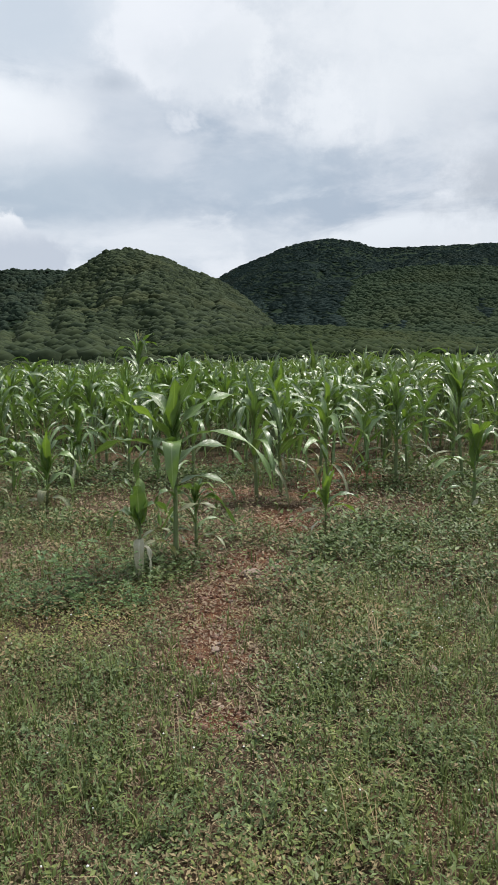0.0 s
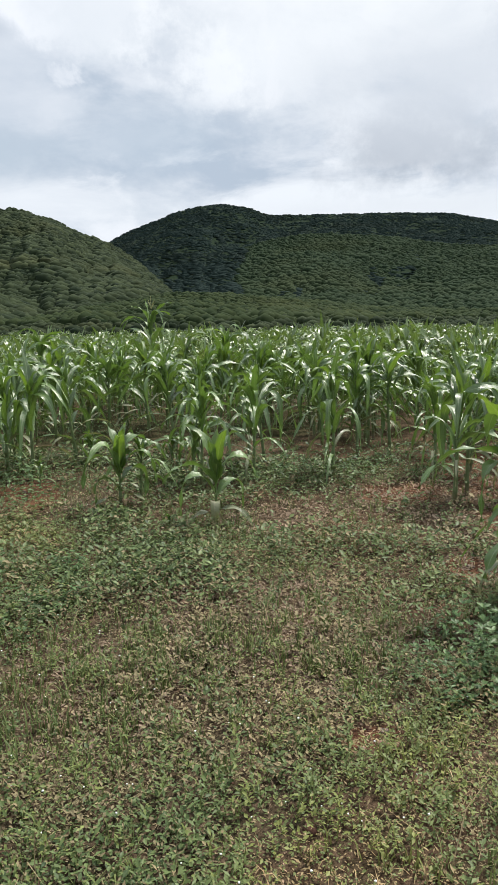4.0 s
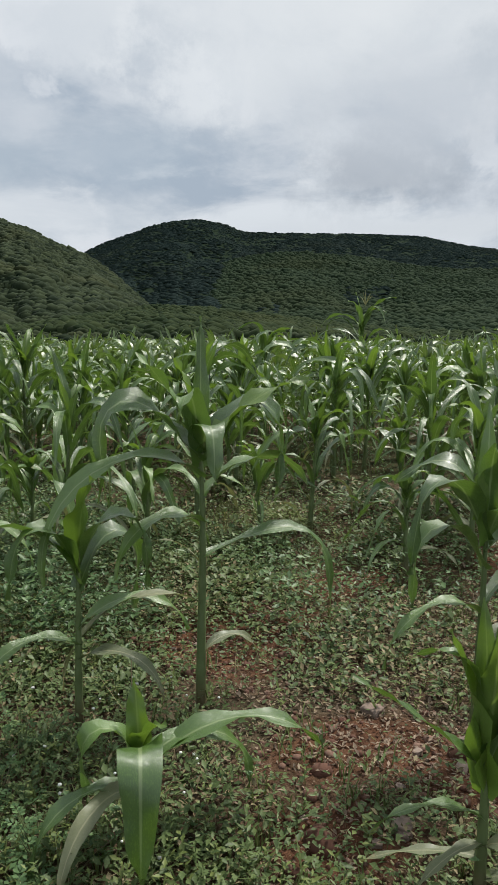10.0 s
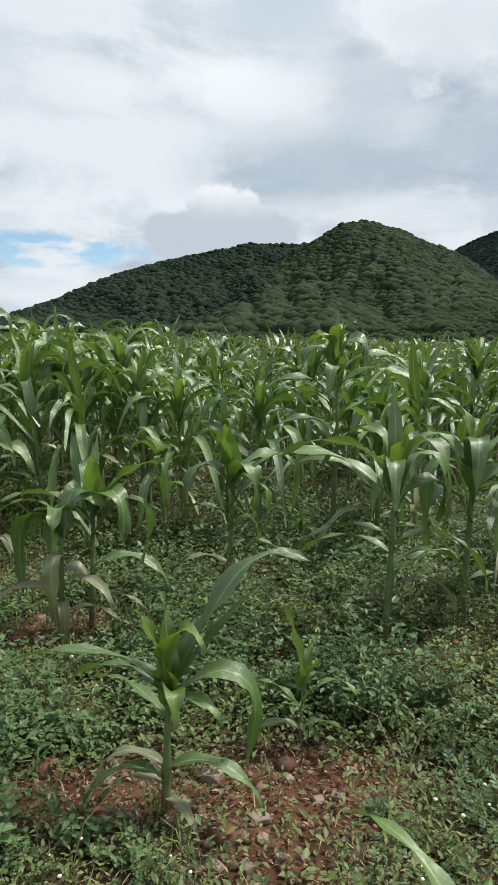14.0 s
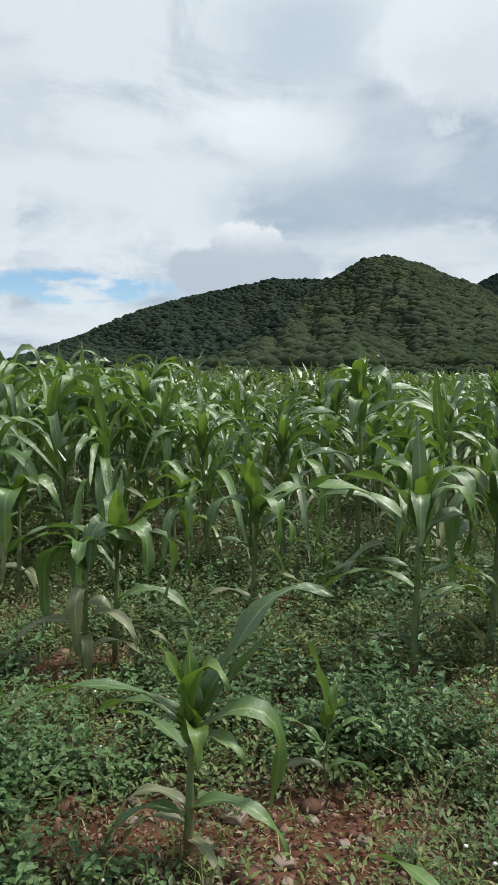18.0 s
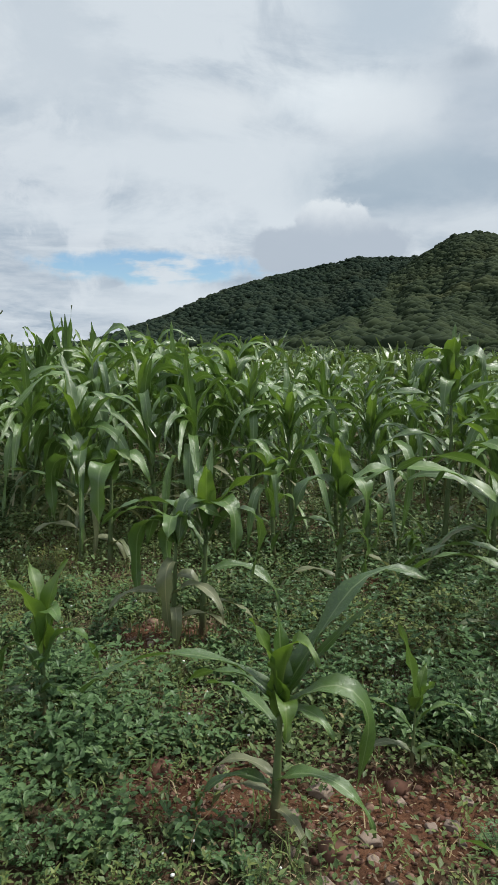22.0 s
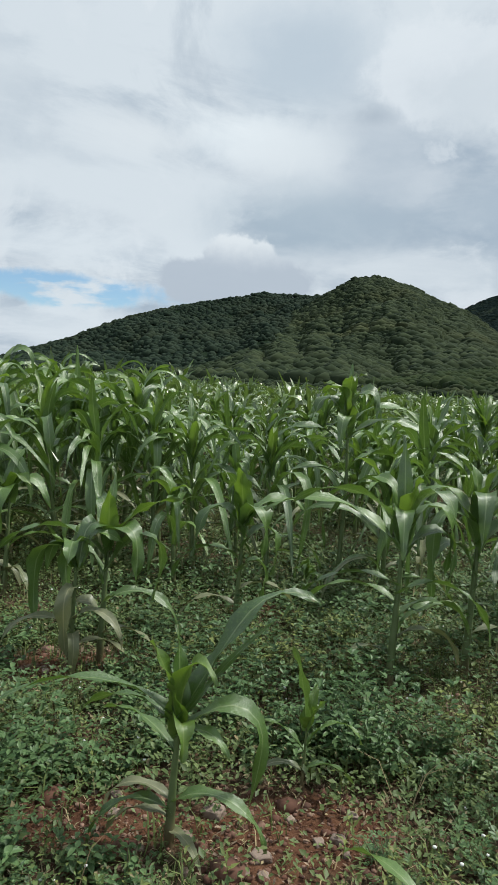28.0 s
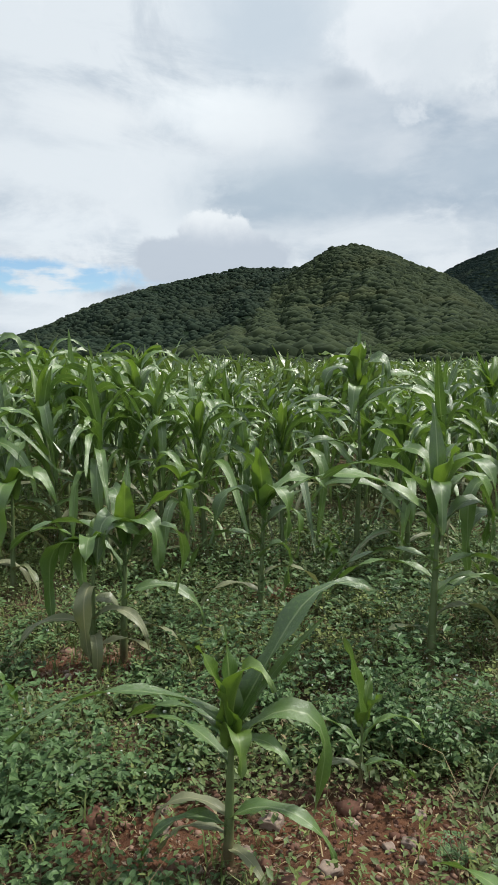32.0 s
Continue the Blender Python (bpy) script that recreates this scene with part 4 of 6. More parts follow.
        (0.95, 350, 0.50, 0.11, 52, 50, 1.5, "y"), (0.95, 165, 0.42, 0.10, 66, 25, 2, "g"), (0.97, 60, 0.46, 0.055, 88, 5, 2, "g"), (0.96, 130, 0.34, 0.08, 78, 15, 2, "y"), (0.96, 230, 0.40, 0.08, 74, 110, -0.6, "g"))),
    ((1.30, 3.38), 0.66, 0.016, "maize plant with one long leaf bowed over in an arch", (
        (0.25, 330, 0.40, 0.045, 35, 120, 1.2, "d"), (0.36, 10, 0.5, 0.055, 46, 120, 1.1, "g"), (0.30, 190, 0.46, 0.05, 45, 130, 1.0, "g"), (0.52, 185, 0.95, 0.085, 78, 190, 1.0, "g", 10), (0.5, 20, 0.60, 0.085, 66, 165, -0.45, "g"), (0.56, 340, 0.56, 0.09, 70, 160, -0.5, "g"), (0.56, 205, 0.50, 0.085, 66, 150, -0.5, "g"), (0.6, 120, 0.40, 0.07, 80, 60, -0.6, "g"), (0.6, 280, 0.34, 0.08, 76, 30, 2, "y"))),
    ((1.39, 2.79), 0.26, 0.014, "short maize plant with a broad drooping leaf", (
        (0.12, 190, 0.44, 0.055, 56, 155, 1.0, "g"), (0.18, 2, 0.62, 0.075, 46, 100, 1.1, "g"), (0.20, 12, 0.50, 0.06, 50, 150, 1.0, "g"), (0.22, 262, 0.52, 0.105, 60, 150, -0.35, "g", 10), (0.24, 178, 0.36, 0.07, 60, 160, -0.45, "g"), (0.25, 90, 0.2, 0.06, 80, 10, 2, "y"), (0.24, 300, 0.18, 0.06, 70, 60, 2, "y"), (0.14, 215, 0.40, 0.05, 45, 130, 1.0, "d"))),
    ((2.57, 2.89), 0.78, 0.018, "tall slender maize plant with a spreading crown", (
        (0.35, 5, 0.45, 0.05, 40, 120, 1.0, "d"), (0.46, 182, 0.50, 0.055, 46, 130, 1.0, "g"), (0.50, 15, 0.55, 0.06, 46, 120, 1.0, "g"), (0.62, 172, 0.56, 0.085, 60, 150, -0.45, "g"), (0.68, 350, 0.7, 0.08, 50, 110, 1.1, "g"), (0.72, 185, 0.66, 0.09, 62, 145, -0.5, "g"), (0.70, 265, 0.5, 0.09, 70, 150, -0.45, "g"),
        (0.76, 20, 0.6, 0.095, 60, 130, -0.55, "g"), (0.77, 140, 0.46, 0.08, 70, 110, -0.55, "g"), (0.78, 300, 0.4, 0.09, 78, 20, 2, "y"), (0.78, 240, 0.36, 0.08, 80, 60, -0.65, "g"), (0.78, 60, 0.40, 0.06, 82, 20, 2, "g"))),
    ((6.72, 0.38), 0.95, 0.022, "tall leafy maize plant beside the worn path", (
        (0.19, 190, 0.40, 0.05, 55, 150, 1.0, "d"), (0.34, 10, 0.44, 0.05, 46, 110, 1.0, "d"), (0.45, 188, 0.40, 0.07, 66, 168, -0.3, "g"), (0.53, 350, 0.52, 0.065, 50, 120, 1.0, "g"), (0.66, 185, 0.62, 0.085, 58, 150, -0.42, "g", 40), (0.68, 12, 0.66, 0.09, 56, 125, 1.1, "g", 40), (0.72, 172, 0.75, 0.095, 52, 115, 1.1, "g", 40), (0.74, 262, 0.58, 0.12, 70, 168, -0.36, "g", 10), (0.76, 230, 0.50, 0.10, 66, 165, -0.42, "g", 30),
        (0.80, 352, 0.95, 0.075, 52, 140, 0.9, "g", 30), (0.85, 90, 0.58, 0.10, 70, 150, -0.5, "g"), (0.84, 192, 0.54, 0.11, 56, 40, 1.5, "y", 20), (0.88, 8, 0.64, 0.10, 58, 70, 1.4, "g", 30), (0.91, 30, 0.52, 0.09, 74, 110, -0.6, "g"), (0.93, 160, 0.50, 0.09, 72, 90, -0.6, "g"), (0.93, 290, 0.42, 0.10, 80, 20, 2, "y"), (0.93, 340, 0.50, 0.09, 74, 30, 2, "g"))),
    ((6.47, 0.05), 0.44, 0.016, "small maize plant with a whitish dry leaf at its foot", (
        (0.27, 265, 0.34, 0.062, 70, 168, -0.10, "w", 10), (0.20, 320, 0.24, 0.035, 66, 160, -0.25, "w", 20), (0.20, 10, 0.34, 0.05, 50, 140, 1.0, "d"), (0.30, 180, 0.42, 0.09, 76, 150, -0.5, "g"), (0.34, 0, 0.40, 0.09, 78, 140, -0.5, "g"), (0.38, 260, 0.36, 0.10, 80, 60, -0.65, "g"), (0.38, 80, 0.34, 0.09, 82, 30, 2, "y"), (0.40, 140, 0.30, 0.07, 80, 40, 2, "g"))),
    ((5.57, 2.52), 0.40, 0.017, "bushy young maize plant with a yellow-green heart", (
        (0.07, 200, 0.43, 0.05, 50, 150, 1.0, "d"), (0.10, 330, 0.43, 0.05, 45, 140, 1.0, "d"), (0.15, 250, 0.41, 0.07, 60, 165, -0.3, "d"), (0.21, 10, 0.60, 0.075, 60, 155, -0.42, "g"), (0.25, 180, 0.65, 0.08, 62, 150, -0.42, "g"), (0.31, 350, 0.62, 0.085, 70, 140, -0.55, "g"), (0.33, 200, 0.67, 0.085, 66, 120, 1.1, "g"), (0.37, 30, 0.58, 0.09, 76, 90, -0.65, "g"),
        (0.37, 280, 0.50, 0.09, 78, 40, 2, "y"), (0.38, 140, 0.55, 0.085, 80, 60, -0.65, "g"), (0.38, 60, 0.50, 0.08, 82, 30, 2, "y"), (0.38, 230, 0.46, 0.08, 80, 40, 2, "g"))),
    ((4.90, 3.22), 0.44, 0.019, "bushy maize plant with dry straw round its foot", (
        (0.07, 210, 0.46, 0.055, 50, 150, 1.0, "d"), (0.10, 320, 0.44, 0.055, 45, 140, 1.0, "d"), (0.17, 190, 0.60, 0.08, 60, 165, -0.38, "g"), (0.22, 10, 0.60, 0.085, 62, 160, -0.42, "g"), (0.27, 175, 0.66, 0.09, 66, 150, -0.48, "g"), (0.30, 350, 0.66, 0.09, 66, 150, -0.48, "g"), (0.33, 210, 0.58, 0.095, 72, 120, -0.58, "g"), (0.35, 270, 0.50, 0.10, 76, 60, -0.6, "y"),
        (0.36, 30, 0.58, 0.095, 74, 120, -0.58, "g"), (0.37, 120, 0.50, 0.09, 80, 60, -0.65, "g"), (0.37, 300, 0.44, 0.09, 82, 30, 2, "y"), (0.39, 60, 0.42, 0.08, 82, 40, 2, "g"))),
    ((3.45, 2.60), 0.40, 0.018, "knee-high maize plant with broad curled leaves at a weed patch", (
        (0.10, 350, 0.40, 0.05, 40, 120, 1.0, "d"), (0.14, 190, 0.42, 0.05, 50, 150, 1.0, "d"), (0.12, 270, 0.36, 0.05, 55, 150, 1.0, "d"), (0.22, 10, 0.5, 0.075, 60, 160, -0.40, "g"), (0.28, 180, 0.5, 0.08, 62, 165, -0.38, "g"), (0.34, 330, 0.56, 0.095, 66, 160, -0.42, "g"), (0.38, 200, 0.54, 0.10, 70, 160, -0.42, "g"),
        (0.42, 30, 0.5, 0.10, 72, 140, -0.5, "g"), (0.44, 150, 0.46, 0.10, 74, 150, -0.48, "g"), (0.45, 270, 0.42, 0.11, 76, 150, -0.45, "g"), (0.46, 80, 0.34, 0.09, 80, 40, 2, "y"), (0.46, 300, 0.32, 0.09, 78, 30, 2, "y"), (0.46, 220, 0.36, 0.08, 80, 60, -0.7, "g"))),
    ((-2.16, 4.69), 0.70, 0.019, "waist-high maize plant with a broad leaf folded straight down", (
        (0.16, 20, 0.42, 0.05, 50, 150, 1.0, "d"), (0.24, 195, 0.46, 0.05, 45, 120, 1.0, "d"), (0.40, 340, 0.46, 0.045, 60, 160, -0.2, "d"), (0.50, 185, 0.70, 0.045, 30, 50, 1.2, "g", 30), (0.60, 190, 0.66, 0.11, 74, 172, -0.30, "g", 70), (0.64, 300, 0.36, 0.11, 80, 150, -0.5, "g", 15),
        (0.50, 280, 0.34, 0.085, 82, 20, 2, "y"), (0.62, 20, 0.40, 0.09, 66, 150, -0.45, "g", 50), (0.66, 60, 0.30, 0.09, 80, 40, 2, "y"), (0.66, 150, 0.34, 0.08, 78, 90, -0.6, "g"))),
    ((-1.98, 4.74), 0.66, 0.019, "waist-high maize plant with broad square-folded dark leaves", (
        (0.16, 330, 0.42, 0.05, 50, 140, 1.0, "d"), (0.30, 20, 0.46, 0.05, 60, 110, 1.0, "g"), (0.44, 200, 0.44, 0.05, 45, 130, 1.0, "d"), (0.60, 275, 0.62, 0.13, 76, 172, -0.28, "g", 8), (0.62, 5, 0.46, 0.08, 66, 130, -0.45, "g", 60), (0.62, 170, 0.40, 0.08, 70, 150, -0.5, "g", 50), (0.60, 340, 0.34, 0.10, 80, 120, -0.6, "y", 20), (0.64, 90, 0.40, 0.08, 80, 60, -0.65, "g"))),
    ((-2.57, 5.2), 0.86, 0.020, "maize plant with a bright yellow-green rolled heart leaf", (
        (0.22, 20, 0.46, 0.05, 50, 140, 1.0, "d"), (0.36, 195, 0.50, 0.055, 50, 140, 1.0, "g"), (0.54, 350, 0.56, 0.08, 60, 160, -0.42, "g"), (0.66, 180, 0.62, 0.09, 66, 150, -0.45, "g", 60), (0.84, 350, 0.80, 0.115, 80, 162, -0.36, "g", 75), (0.76, 200, 0.62, 0.10, 70, 130, -0.5, "g", 50),
        (0.72, 260, 0.52, 0.085, 87, 8, 2, "y", 5), (0.74, 300, 0.46, 0.075, 86, 10, 2, "y", 5), (0.84, 160, 0.40, 0.09, 74, 120, -0.5, "g"), (0.84, 60, 0.44, 0.08, 80, 60, -0.65, "g"))),
    ((0.05, 5.9), 1.22, 0.022, "tall maize plant with pale curled leaves at its top", (
        (0.30, 20, 0.50, 0.05, 50, 150, 1.0, "d"), (0.46, 190, 0.56, 0.055, 50, 150, 1.0, "d"), (0.60, 350, 0.62, 0.07, 60, 155, -0.42, "g"), (0.72, 185, 0.70, 0.075, 60, 140, 1.0, "g"), (0.84, 10, 0.70, 0.08, 60, 140, 1.0, "g"), (0.96, 178, 0.72, 0.085, 62, 125, 1.1, "g"), (1.06, 4, 0.80, 0.08, 58, 125, 1.0, "g", 60), (1.08, 260, 0.50, 0.10, 74, 160, -0.45, "g"),
        (1.16, 186, 0.46, 0.13, 66, 150, -0.62, "g", -50), (1.14, 6, 0.74, 0.075, 66, 130, 1.0, "g", 55), (1.20, 200, 0.40, 0.12, 80, 130, -0.7, "y", 20), (1.20, 350, 0.50, 0.13, 74, 170, -0.62, "g", 50), (1.22, 290, 0.44, 0.12, 86, 120, -0.75, "y", 20), (1.22, 90, 0.42, 0.06, 86, 10, 2, "g"))),
    ((-2.20, 6.2), 1.16, 0.022, "tall dark maize plant ending in one upright spear of a leaf", (
        (0.30, 10, 0.50, 0.05, 50, 150, 1.0, "d"), (0.46, 190, 0.56, 0.055, 50, 150, 1.0, "g"), (0.64, 355, 0.66, 0.08, 64, 160, -0.42, "g"), (0.74, 185, 0.70, 0.085, 64, 165, -0.42, "g"), (0.86, 8, 0.72, 0.09, 66, 165, -0.42, "g"), (0.94, 190, 0.74, 0.10, 70, 168, -0.42, "g", 60), (1.02, 350, 0.72, 0.10, 68, 168, -0.45, "g", 60), (1.06, 270, 0.60, 0.11, 76, 168, -0.40, "g"), (1.10, 200, 0.60, 0.11, 74, 160, -0.45, "g", 60), (1.10, 20, 0.56, 0.10, 70, 150, -0.5, "g", 60),
        (1.02, 280, 0.40, 0.10, 80, 40, 2, "y"), (1.08, 250, 0.58, 0.060, 89, 4, 2, "g", 30), (1.12, 120, 0.40, 0.09, 76, 120, -0.55, "g"))),
    ((-3.46, 6.6), 1.14, 0.020, "tall maize plant with stiff upright leaf tips against the sky", (
        (0.46, 190, 0.56, 0.06, 55, 150, 1.0, "g"), (0.64, 355, 0.60, 0.08, 64, 160, -0.42, "g"), (0.80, 185, 0.62, 0.08, 64, 165, -0.42, "g"), (0.94, 8, 0.60, 0.09, 66, 165, -0.42, "g"), (1.02, 190, 0.50, 0.09, 70, 150, -0.45, "g"), (1.04, 350, 0.46, 0.09, 68, 140, -0.45, "g"),
        (1.10, 205, 0.68, 0.070, 73, -8, 1, "g", 75), (1.12, 255, 0.58, 0.064, 84, 2, 1, "g", 20), (1.12, 285, 0.62, 0.070, 86, 4, 1, "g", 20), (1.12, 320, 0.70, 0.064, 80, 4, 1, "g", 50), (1.08, 200, 0.54, 0.055, 52, -12, 1, "g", 75))),
    ((-3.16, 6.6), 1.22, 0.020, "tall maize plant with dark curled withered top leaves", (
        (0.46, 190, 0.56, 0.06, 55, 150, 1.0, "g"), (0.66, 355, 0.60, 0.08, 64, 160, -0.42, "g"), (0.82, 185, 0.62, 0.08, 64, 165, -0.42, "g"), (0.96, 8, 0.60, 0.09, 66, 165, -0.42, "g"), (1.04, 190, 0.50, 0.09, 70, 150, -0.45, "g"), (1.06, 350, 0.46, 0.09, 68, 140, -0.45, "g"),
        (1.20, 260, 0.46, 0.085, 86, 10, 2, "g", 10), (1.20, 195, 0.60, 0.06, 76, 150, 1.2, "g", 75), (1.20, 345, 0.50, 0.06, 78, 60, 1.2, "g", 75), (1.22, 350, 0.78, 0.085, 70, 165, -0.68, "g", 80), (1.18, 335, 0.62, 0.06, 72, 120, 1.2, "g", 70))),
    ((9.48, 1.36), 0.56, 0.020, "bushy light-green maize plant with a pale dry foot", (
        (0.10, 250, 0.26, 0.05, 75, 165, -0.2, "w"), (0.12, 320, 0.24, 0.045, 75, 165, -0.2, "w"), (0.16, 185, 0.48, 0.05, 60, 140, 1.0, "g"), (0.20, 0, 0.50, 0.05, 60, 140, 1.0, "g"), (0.28, 190, 0.52, 0.06, 62, 140, 1.0, "g"), (0.32, 5, 0.54, 0.06, 60, 130, 1.0, "g"), (0.38, 175, 0.56, 0.07, 66, 140, 1.0, "g"), (0.42, 350, 0.54, 0.07, 64, 130, 1.0, "g"),
        (0.44, 270, 0.44, 0.09, 80, 40, 2, "y"), (0.48, 200, 0.50, 0.09, 76, 140, -0.6, "g"), (0.48, 20, 0.50, 0.085, 70, 110, -0.6, "g"), (0.50, 240, 0.44, 0.09, 80, 60, -0.7, "y"), (0.52, 300, 0.42, 0.09, 76, 50, -0.7, "y"), (0.54, 120, 0.44, 0.08, 82, 30, 2, "y"), (0.54, 350, 0.46, 0.08, 66, 40, 1.5, "g"))),
    ((7.99, 1.02), 0.26, 0.012, "young yellowing maize plant with a brown foot on the path", (
        (0.05, 200, 0.22, 0.03, 50, 140, 1.0, "w"), (0.08, 340, 0.24, 0.03, 50, 140, 1.0, "d"), (0.12, 190, 0.32, 0.042, 62, 130, 1.0, "d"), (0.14, 5, 0.34, 0.045, 60, 130, 1.0, "y"), (0.18, 175, 0.32, 0.05, 70, 120, -0.6, "y"), (0.20, 350, 0.34, 0.05, 66, 110, 1.1, "g"), (0.22, 260, 0.30, 0.06, 80, 40, 2, "y"), (0.23, 80, 0.34, 0.055, 86, 10, 2, "y"), (0.24, 310, 0.30, 0.055, 80, 20, 2, "y"), (0.22, 220, 0.28, 0.05, 72, 90, -0.6, "g"))),
)
for k, (spot, top, thick, label, rows) in enumerate(ONE_OFF):
    plant = whole_plant(rows, top, thick, 60 + k, label=label)
    plant.matrix_basis = pose(spot[0], spot[1], float(ground_height(*spot)))

tall_one = whole_plant(random_leaves(2.35, np.random.default_rng(5), 12)[0], 1.95, 0.022, 91, True, "maize plant in tassel standing above the rest")
tall_one.matrix_basis = pose(6.55, 10.63, 0)

# x, y and height of further plants near the field's edge
SPOTS = (
    (6.88, 0.55, 0.65), (6.74, 4.68, 1.28), (4.69, 5.44, 1.44), (4.2, 4.77, 1.37), (9.31, 2.85, 1.33), (5.1, 3.36, 0.7), (5.76, 3.75, 1.1), (7.1, 3.6, 1.3), (6.35, 3.9, 1.2), (8.35, 2.2, 1.15), (9.55, 3.1, 1.05), (9.97, 2.55, 1.50), (8.98, 2.87, 0.32), (7.63, 2.28, 1.31), (7.93, 2.52, 1.24), (8.56, 3.36, 1.40), (10.34, 5.75, 1.38),
    (11.57, 5.86, 1.62), (5.67, 3.79, 0.81), (6.04, 4.99, 1.08), (5.17, 2.46, 0.18), (3.72, 4.38, 1.16), (7.9, 4.62, 1.40), (6.66, 5.01, 0.99),
    (6.92, 7.21, 1.57), (4.83, 5.44, 0.4), (8.23, 3.49, 1.16), (9.17, 5.19, 0.97), (4.53, 7.05, 1.54), (5.80, 4.28, 0.5), (4.25, 4.29, 0.34), (5.91, 5.60, 1.46), (3.26, 4.36, 0.76), (2.75, 5.35, 0.77), (4.02, 5.57, 0.95),
    (6.21, 7.72, 1.42), (6.28, 5.85, 1.32), (5.66, 4.73, 0.45), (4.86, 5.21, 0.45), (3.11, 5.33, 1.09), (1.88, 4.95, 0.95), (1.26, 5.60, 0.74), (3.93, 5.12, 1.28),
    (-0.15, 5.29, 0.34), (-1.02, 5.22, 0.9), (-0.74, 6.0, 1.07), (-1.75, 6.19, 1.70), (1.03, 4.87, 0.96),
    (2.40, 5.73, 1.5), (2.12, 6.51, 1.26), (-2.55, 5.5, 1.5), (-2.0, 5.55, 1.5), (-1.62, 5.4, 1.35), (-2.3, 4.95, 1.35), (-2.7, 6.0, 1.65), (-1.35, 5.8, 1.45), (-2.05, 6.05, 1.6), (-1.0, 5.65, 1.3), (-0.45, 5.6, 1.3), (0.35, 5.25, 1.2), (0.62, 5.7, 1.4), (1.45, 5.1, 1.25),
)
YOUNG = variants((0.45, 0.5, 0.65, 0.75, 0.85), 200, "young maize plant with arching green leaves at the field edge")
GROWN = variants((1.05, 1.15, 1.2, 1.3, 1.35, 1.45, 1.5, 1.55, 1.6, 1.65), 300, "grown maize plant with long arching green leaves")
USED = [spot for spot, *_ in ONE_OFF] + [(6.55, 10.63)]


def stand(x, y, h, rng):
    size, source = min(YOUNG + GROWN, key=lambda v: abs(v[0] - h) + 0.16 * rng.random())
    s = h / size
    m = pose(x, y, float(ground_height(x, y)), rng.normal(0, 2.5), rng.normal(0, 2.5), rng.uniform(0, 360)) @ Matrix.Diagonal((s, s, s, 1))
    USED.append((x, y))
    return copy_thing(source, m)


rng = np.random.default_rng(17)
for x, y, h in SPOTS:
    stand(x, y, h, rng)


def edge(x):
    """How far in the plants begin to close up into rows."""
    return float(np.interp(x, (-6, -2.6, -1.5, 0, 2.5, 4, 5.3, 7, 8, 9, 11, 12, 16), (2.8, 4.8, 5.9, 6.0, 6.2, 6.6, 6.9, 6.1, 4.7, 3.7, 3.7, 3.3, 2.8)))


ROW = math.radians(25)
ALONG, ASIDE = np.array([math.sin(ROW), math.cos(ROW)]), np.array([math.cos(ROW), -math.sin(ROW)])
near_plants, far_plants = [], []
for i in range(-90, 130):
    for j in range(-40, 330):
        p = i * 0.78 * ASIDE + j * 0.36 * ALONG + rng.normal(0, 0.09, 2)
        skip = rng.random()
        if abs(p[0] - np.interp(p[1], (1.0, 2.0, 4.4, 6.0), (7.5, 7.85, 8.75, 9.7))) < 0.26 and p[1] < 6.0:
            continue
        d = math.hypot(p[0] - 2.0, p[1])
        b = math.degrees(math.atan2(p[0] - 2.0, p[1] + 1.5))
        if not (-62 < b < 72) or d > 74 or p[1] < edge(p[0]):
            continue
        if skip < 0.15 + 0.28 * (p[1] < edge(p[0]) + 1.0):
            continue
        if d < 13 and min((p[0] - q[0]) ** 2 + (p[1] - q[1]) ** 2 for q in USED) < 0.07:
            continue
        (near_plants if d < 10.2 else far_plants).append((p[0], p[1], d))
near_plants.sort(key=lambda p: p[2])
for x, y, d in near_plants[:235]:
    grow = 0.30 * (fbm(np.array(x * 0.5), np.array(y * 0.5), 3, 31) - 0.5)
    stand(x, y, float(np.clip(rng.normal(1.31, 0.20) + grow, 0.85, 1.85)), rng)
far_plants += near_plants[235:]
for _, source in YOUNG + GROWN:  # the patterns themselves stand in the field too
    x, y = -3.2 - 0.4 * rng.random(), 7.0 + 3 * rng.random()
    source.matrix_basis = pose(x - 0.3 * len(USED) % 3, y, float(ground_height(x, y)), 0, 0, rng.uniform(0, 360))


